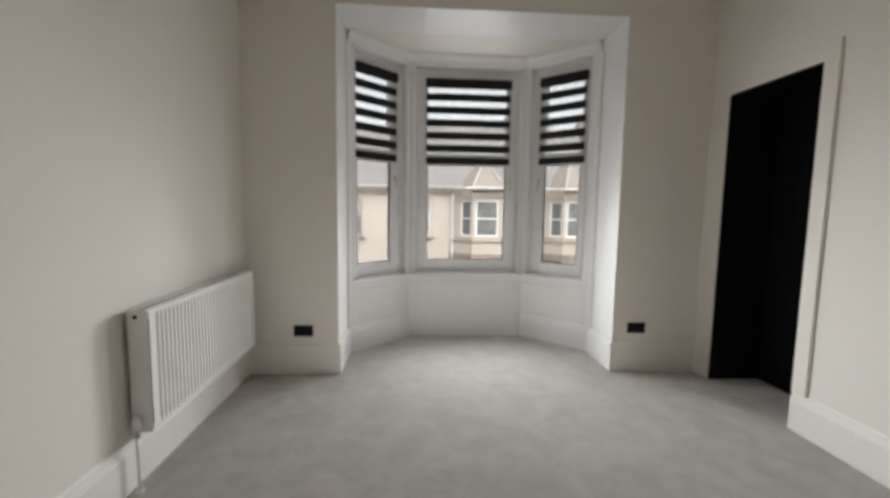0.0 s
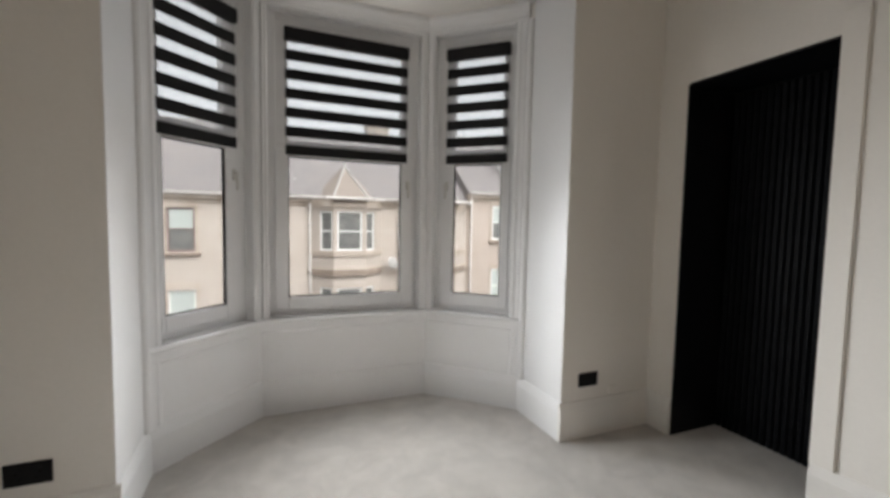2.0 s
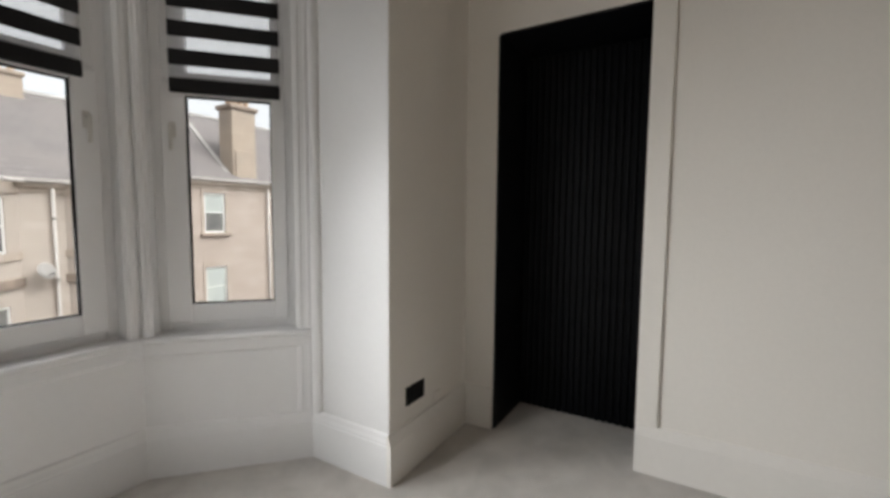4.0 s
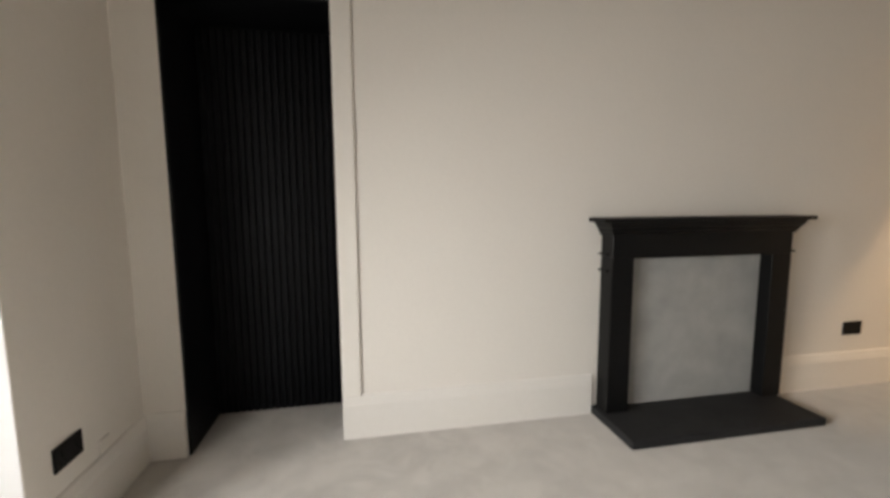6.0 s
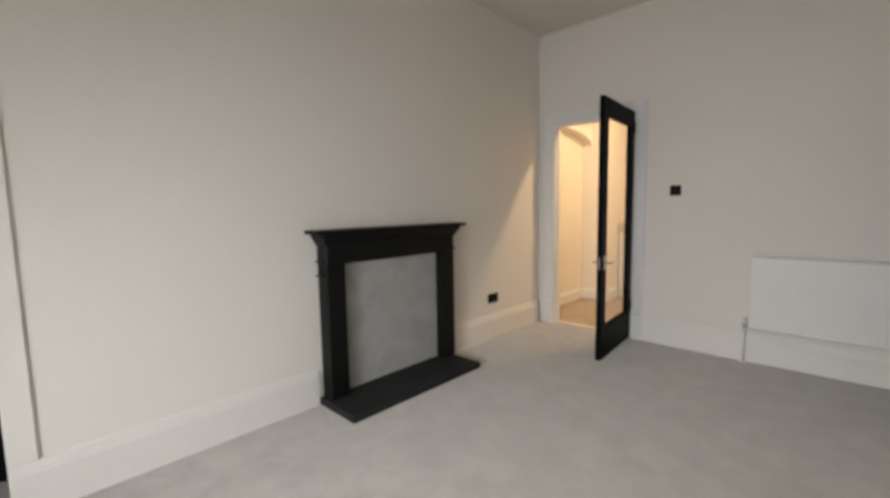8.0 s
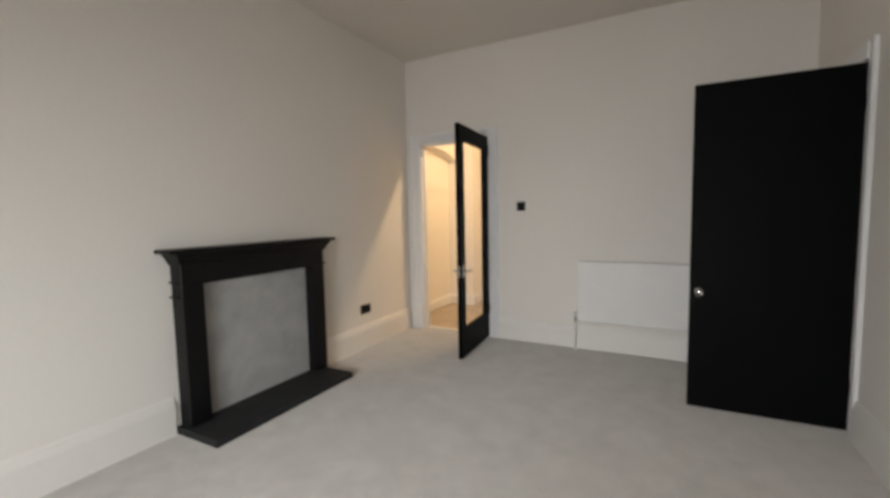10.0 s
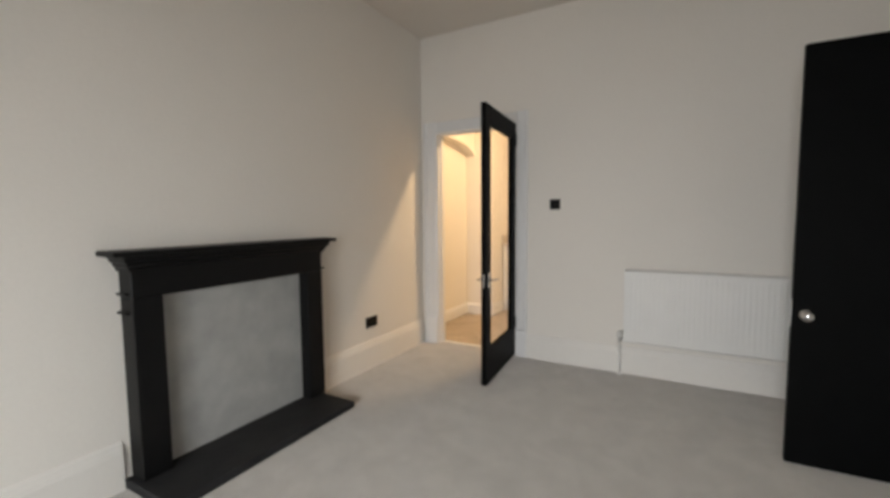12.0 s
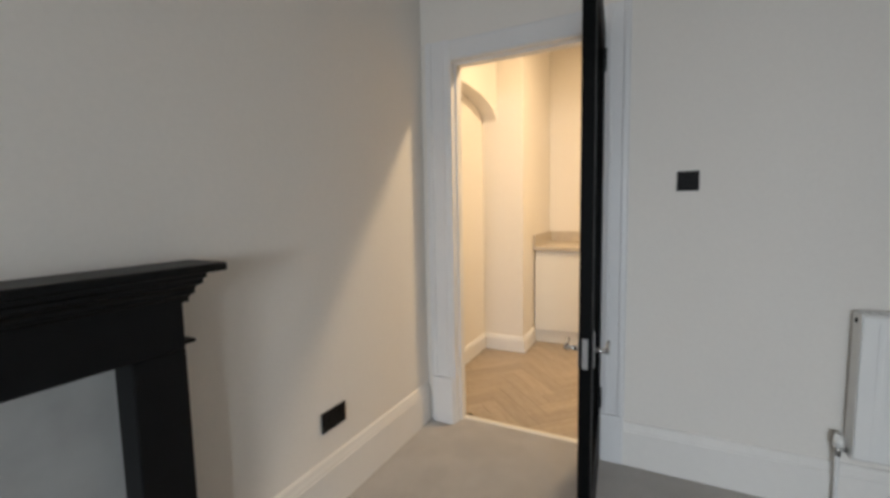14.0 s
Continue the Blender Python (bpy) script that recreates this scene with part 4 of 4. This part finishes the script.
def tenement(x0, x1, eave, stone, label, openings, bays, pipes, chimneys, depth=9.0):
    """Sandstone block with slate roof. openings: (x, z0, z1, width, sash, panes)."""
    t = thing("tenement", pose(0, FY, 0), label, "building", "tenements across the street")
    # front wall in strips, so that the openings go through
    bm = bmesh.new()
    cuts = sorted({x0, x1, *[o[0] - o[3] / 2 for o in openings], *[o[0] + o[3] / 2 for o in openings]})
    for a, b in zip(cuts, cuts[1:]):
        if b - a < 0.005:
            continue
        z = GZ
        for o in sorted((o for o in openings if o[0] - o[3] / 2 < (a + b) / 2 < o[0] + o[3] / 2), key=lambda q: q[1]):
            box(bm, a, b, 0, 0.4, z, o[1])
            z = o[2]
        box(bm, a, b, 0, 0.4, z, eave)
    box(bm, x0, x1, 0.55, depth, GZ, eave)
    part("wall", bm, stone, t)
    for o in openings:
        facade_window(t, o[0], 0.0, o[1], o[2], o[3], o[4], o[5])
    rise = 3.75
    bm = shape_x(bmesh.new(), [(-0.25, eave), (depth / 2, eave + rise), (depth + 0.25, eave), (depth + 0.25, eave - 0.08), (-0.25, eave - 0.08)], x0, x1)
    part("roof", bm, ROOF, t)
    part("ridge", rod(bmesh.new(), (x0, depth / 2, eave + rise), (x1, depth / 2, eave + rise), 0.12, 8), LEAD, t)
    part("cornice", shape_x(bmesh.new(), [(0.05, eave - 0.42), (-0.06, eave - 0.40), (-0.08, eave - 0.30), (-0.20, eave - 0.22), (-0.22, eave - 0.09), (0.05, eave - 0.09)], x0, x1), DRESSED, t)
    part("gutter", shape_x(bmesh.new(), [(-0.22, eave - 0.08), (-0.34, eave - 0.06), (-0.36, eave + 0.05), (-0.24, eave + 0.06)], x0, x1), GUTTER, t)
    for z in (eave - 6.9,):
        part("string_course", boxed(x0, x1, -0.07, 0.05, z, z + 0.2, 0.02), DRESSED, t)
    for x in pipes:
        bm = rod(bmesh.new(), (x, -0.13, GZ), (x, -0.13, eave - 0.1), 0.055, 10)
        for z in range(5):
            rod(bm, (x, -0.13, GZ + 1.2 + z * 2.1), (x, -0.13, GZ + 1.32 + z * 2.1), 0.075, 10)
        part("downpipe", bm, GUTTER, t, "", True)
    for bx, lights in bays:
        canted_bay(t, bx, eave, stone, lights)
    for x, w, top in chimneys:
        bm = boxed(x - w / 2, x + w / 2, 0.1, 1.15, eave - 0.2, top, 0.02)
        box(bm, x - w / 2 + 0.12, x + w / 2 - 0.05, 0.02, 0.12, eave - 0.2, eave + 1.5, 0.02)
        c = part("chimney", bm, CHIMNEY, t, "tall weathered stone chimney stack")
        part("cope", boxed(x - w / 2 - 0.12, x + w / 2 + 0.12, 0.0, 1.25, top, top + 0.22, 0.04), STAINED, c)
        for i in range(4):
            px = x - w / 2 + w * (i + 0.5) / 4
            part("chimney_pot", rod(bmesh.new(), (px, 0.6, top + 0.22), (px, 0.6, top + 0.75), 0.13, 12, 0.10), POT, c, "", True)
        # raking skew beside the stack
        bm = shape_x(bmesh.new(), [(-0.2, eave + 0.02), (depth / 2, eave + rise + 0.16), (depth / 2, eave + rise - 0.1), (-0.2, eave - 0.1)], x - w / 2 - 0.26, x - w / 2 - 0.04)
        part("skew", bm, LEAD, t, "pale raking coping on the roof edge")
    return t


def canted_bay(t, cx, eave, stone, lights=3):
    """Three-sided bay through all storeys with a hipped slate cap; with two lights its right cheek is plain."""
    w, f, d = 1.66, 0.70, 0.95          # half width at the wall, half front, projection
    plan = [(cx - w, 0.02), (cx - f, -d), (cx + f, -d), (cx + w, 0.02)]
    b = thing("bay", pose(0, 0, 0), "canted sandstone bay with white sash windows", "")
    if "category" in b.keys():
        del b["category"]
    b.parent = t
    rows = [(eave - 2.38, eave - 0.63), (eave - 5.85, eave - 4.05), (eave - 9.3, eave - 7.4)]
    bands = [GZ] + [z for r in reversed(rows) for z in r] + [eave - 0.1]
    bm = bmesh.new()
    for a, c in zip(bands[::2], bands[1::2]):
        prism(bm, plan, a, c)
    # inner core coloured dark for the unlit rooms, and the posts between the lights
    inner = [(cx - w + 0.4, 0.02), (cx - f + 0.12, -d + 0.32), (cx + f - 0.12, -d + 0.32), (cx + w - 0.4, 0.02)]
    for z0, z1 in rows:
        part("interior_shade_core", prism(bmesh.new(), inner, z0, z1), HAZYDARK, b)
        for i in range(3):
            a, c = Vector(plan[i]), Vector(plan[i + 1])
            u = (c - a).normalized()
            n = Vector((-u.y, u.x))
            ln = (c - a).length
            m0, m1 = ((ln - 0.76, 0.09), (0.15, 0.15), (0.09, ln - 0.76))[i]
            for s0, s1 in ((0, m0), (ln - m1, ln)) if i < lights else ((0, ln),):
                q = [a + u * s0, a + u * s1, a + u * s1 + n * 0.3, a + u * s0 + n * 0.3]
                prism(bm, [tuple(v) for v in q], z0, z1)
    part("wall", bm, stone, b)
    for z0, z1 in rows[:2]:
        for i in range(lights):
            a, c = Vector(plan[i]), Vector(plan[i + 1])
            u = (c - a).normalized()
            ln = (c - a).length
            mid = (c - u * 0.425, (a + c) / 2, a + u * 0.425)[i]
            wd = ln - 0.30 if i == 1 else 0.67
            facade_window_light(b, mid, math.degrees(math.atan2(u.y, u.x)), z0, z1, wd)
    rings = [(eave - 2.62, eave - 2.38, 0.07, DRESSED), (eave - 3.50, eave - 3.22, 0.10, STAINED), (eave - 0.45, eave - 0.1, 0.10, DRESSED), (eave - 6.95, eave - 6.7, 0.08, DRESSED)]
    for z0, z1, o, m in rings:
        part("band_course", prism(bmesh.new(), [(cx - w - o, 0.03), (cx - f - o * 0.5, -d - o), (cx + f + o * 0.5, -d - o), (cx + w + o, 0.03)], z0, z1), m, b)
    e = 0.28
    base = [Vector((cx - 1.52, 0.3, eave - 0.06)), Vector((cx - f - 0.06, -d - e, eave - 0.06)), Vector((cx + f + 0.06, -d - e, eave - 0.06)), Vector((cx + 1.52, 0.3, eave - 0.06))]
    apex = Vector((cx, 0.55, eave + 1.50))
    back = Vector((cx, 2.4, eave + 1.55))
    bm = bmesh.new()
    bv = [bm.verts.new(v) for v in base]
    av, kv = bm.verts.new(apex), bm.verts.new(back)
    for i in range(3):
        bm.faces.new((bv[i], bv[i + 1], av))
    bm.faces.new((bv[0], av, kv))
    bm.faces.new((av, bv[3], kv))
    bm.faces.new(bv[::-1])
    part("hipped_roof", bm, LITSLATE, b, "slated hip with warm reflected light put into its colour")
    for v in base[1:3]:
        part("hip_flashing", rod(bmesh.new(), v + Vector((0, 0, 0.04)), apex + Vector((0, 0, 0.03)), 0.038, 8), LEAD, b)
    part("finial", rod(bmesh.new(), apex, apex + Vector((0, 0, 0.22)), 0.09, 8, 0.04), LEAD, b)
    bm = bmesh.new()
    rim = [Vector((cx - w - e, 0.1, eave - 0.06)), Vector((cx - f - 0.3, -d - e, eave - 0.06)), Vector((cx + f + 0.3, -d - e, eave - 0.06)), Vector((cx + w + e, 0.1, eave - 0.06))]
    for p, q in zip(rim, rim[1:]):
        rod(bm, p + Vector((0, -0.04, 0)), q + Vector((0, -0.04, 0)), 0.07, 8)
    part("gutter", bm, GUTTER, b)
    return b


def facade_window_light(parent, mid, turn, z0, z1, w):
    o = new("window")
    o.matrix_basis = pose(mid.x, mid.y, 0, 0, 0, turn)
    o.parent = parent
    h, t = w / 2, 0.07
    zm = (z0 + z1) / 2
    bm = bmesh.new()
    box(bm, -h, -h + t, 0.04, 0.11, z0, z1)
    box(bm, h - t, h, 0.04, 0.11, z0, z1)
    for za, zb in ((z0, z0 + t * 1.2), (z1 - t, z1), (zm - 0.03, zm + 0.03)):
        box(bm, -h + t, h - t, 0.042, 0.108, za, zb)
    part("frame", bm, SASH, o)
    # opaque pane, coloured for the unlit room, reflected sky and haze
    part("pane", boxed(-h + t, h - t, 0.075, 0.085, z0 + t, z1 - t), HAZYDARK, o)


def rows_of(x, e, w, sash, panes, lower, wl_=None):
    """Three windows over one another."""
    return [(x, e - 2.42, e - 0.62, w, sash, panes), (x, e - 5.9, e - 4.0, wl_ or w, SASH, lower), (x, e - 9.35, e - 7.5, w, SASH, HAZYDARK)]


E1, E2 = 2.30, 2.80
W_ = []
for x in (-16.4, -13.2, -9.4, -6.2):
    W_ += rows_of(x, E1, 0.98, SASH, HAZYDARK, PALEBLIND)
W_ += rows_of(-2.72, E1, 0.98, BROWNSASH, (HAZYDARK, PALEBLIND), PALEBLIND)
W_ += rows_of(0.71, E1, 0.94, SASH, HAZYDARK, HAZYDARK)
blond = tenement(-19.0, 10.1, E1, STONE, "blond sandstone tenement with canted bays and slate roof", W_, ((3.90, 3), (8.38, 2)), (2.28, 6.40, -4.6), ())
W_ = rows_of(12.1, E2, 0.98, SASH, (HAZYDARK, PALEBLIND), PALEBLIND)
W_ += rows_of(16.15, E2, 0.95, SASH, YELLOWBLIND, HAZYDARK)
for x in (19.0, 22.4, 26.0):
    W_ += rows_of(x, E2, 0.95, SASH, HAZYDARK, PALEBLIND)
tenement(10.1, 30.0, E2, STONE2, "weathered sandstone tenement with a big chimney stack", W_, (), (10.3, 14.85), ((13.75, 1.25, 6.25),))

stack = part("chimney", box(boxed(5.75, 6.95, 4.05, 4.95, E1 + 3.2, 6.55, 0.02), 5.68, 7.02, 3.97, 5.03, 6.55, 6.72, 0.03), CHIMNEY, blond, "weathered stone chimney stack on the ridge")
for i in range(3):
    part("chimney_pot", rod(bmesh.new(), (5.97 + i * 0.38, 4.5, 6.72), (5.97 + i * 0.38, 4.5, 7.05), 0.13, 12, 0.10), POT, stack, "", True)
part("roof_vent", boxed(1.58, 1.80, 0.78, 1.0, 2.90, 3.16, 0.03), LEAD, blond, "small pale metal roof vent")

dish = thing("satellite_dish", pose(6.05, FY, -0.75), "small grey satellite dish on the tenement wall", "satellite dish")
bm = bmesh.new()
bmesh.ops.create_cone(bm, cap_ends=True, segments=20, radius1=0.30, radius2=0.22, depth=0.05, matrix=Matrix.Translation((0, -0.45, 0.05)) @ pose(0, 0, 0, 70, 0, 25))
part("bowl", bm, DISH, dish)
part("bracket", rod(rod(bmesh.new(), (0, 0.01, -0.1), (0, -0.40, -0.1), 0.02), (0, -0.40, -0.12), (0, -0.42, 0.05), 0.02), GASKET, dish)
part("feed_arm", rod(bmesh.new(), (0, -0.47, -0.12), (0.1, -0.80, 0.0), 0.015), GASKET, dish)

# ---- hall floor planks, one by one ----
floor_hall = thing("floor_hall", pose(0, 0, 0), "warm oak herringbone plank floor of the hall", "floor", kind="structure")
PW, PL = 0.110, 0.50
bm = boxed(-PL / 2 + 0.0008, PL / 2 - 0.0008, -PW / 2 + 0.0008, PW / 2 - 0.0008, -0.006, 0.0, 0.0012)
plank = mesh_of("plank", bm, OAK)
c45 = math.sqrt(0.5)
for col in range(-3, 5):
    for row in range(-3, 24):
        for flip in (0, 1):
            # zigzag columns running along y
            cx = HX0 + 0.05 + col * PL * c45 * 2 + (PL * c45 if flip else 0)
            cy = HY - 2.4 + row * PW / c45 + (PW * c45 if flip else 0)
            if not (HX0 + 0.16 < cx < 3.25 and -2.85 < cy < HY + 0.10):
                continue
            s = new("plank", plank)
            s.matrix_basis = pose(cx, cy, -0.006, 0, 0, 45 if flip else -45)
            s.parent = floor_hall
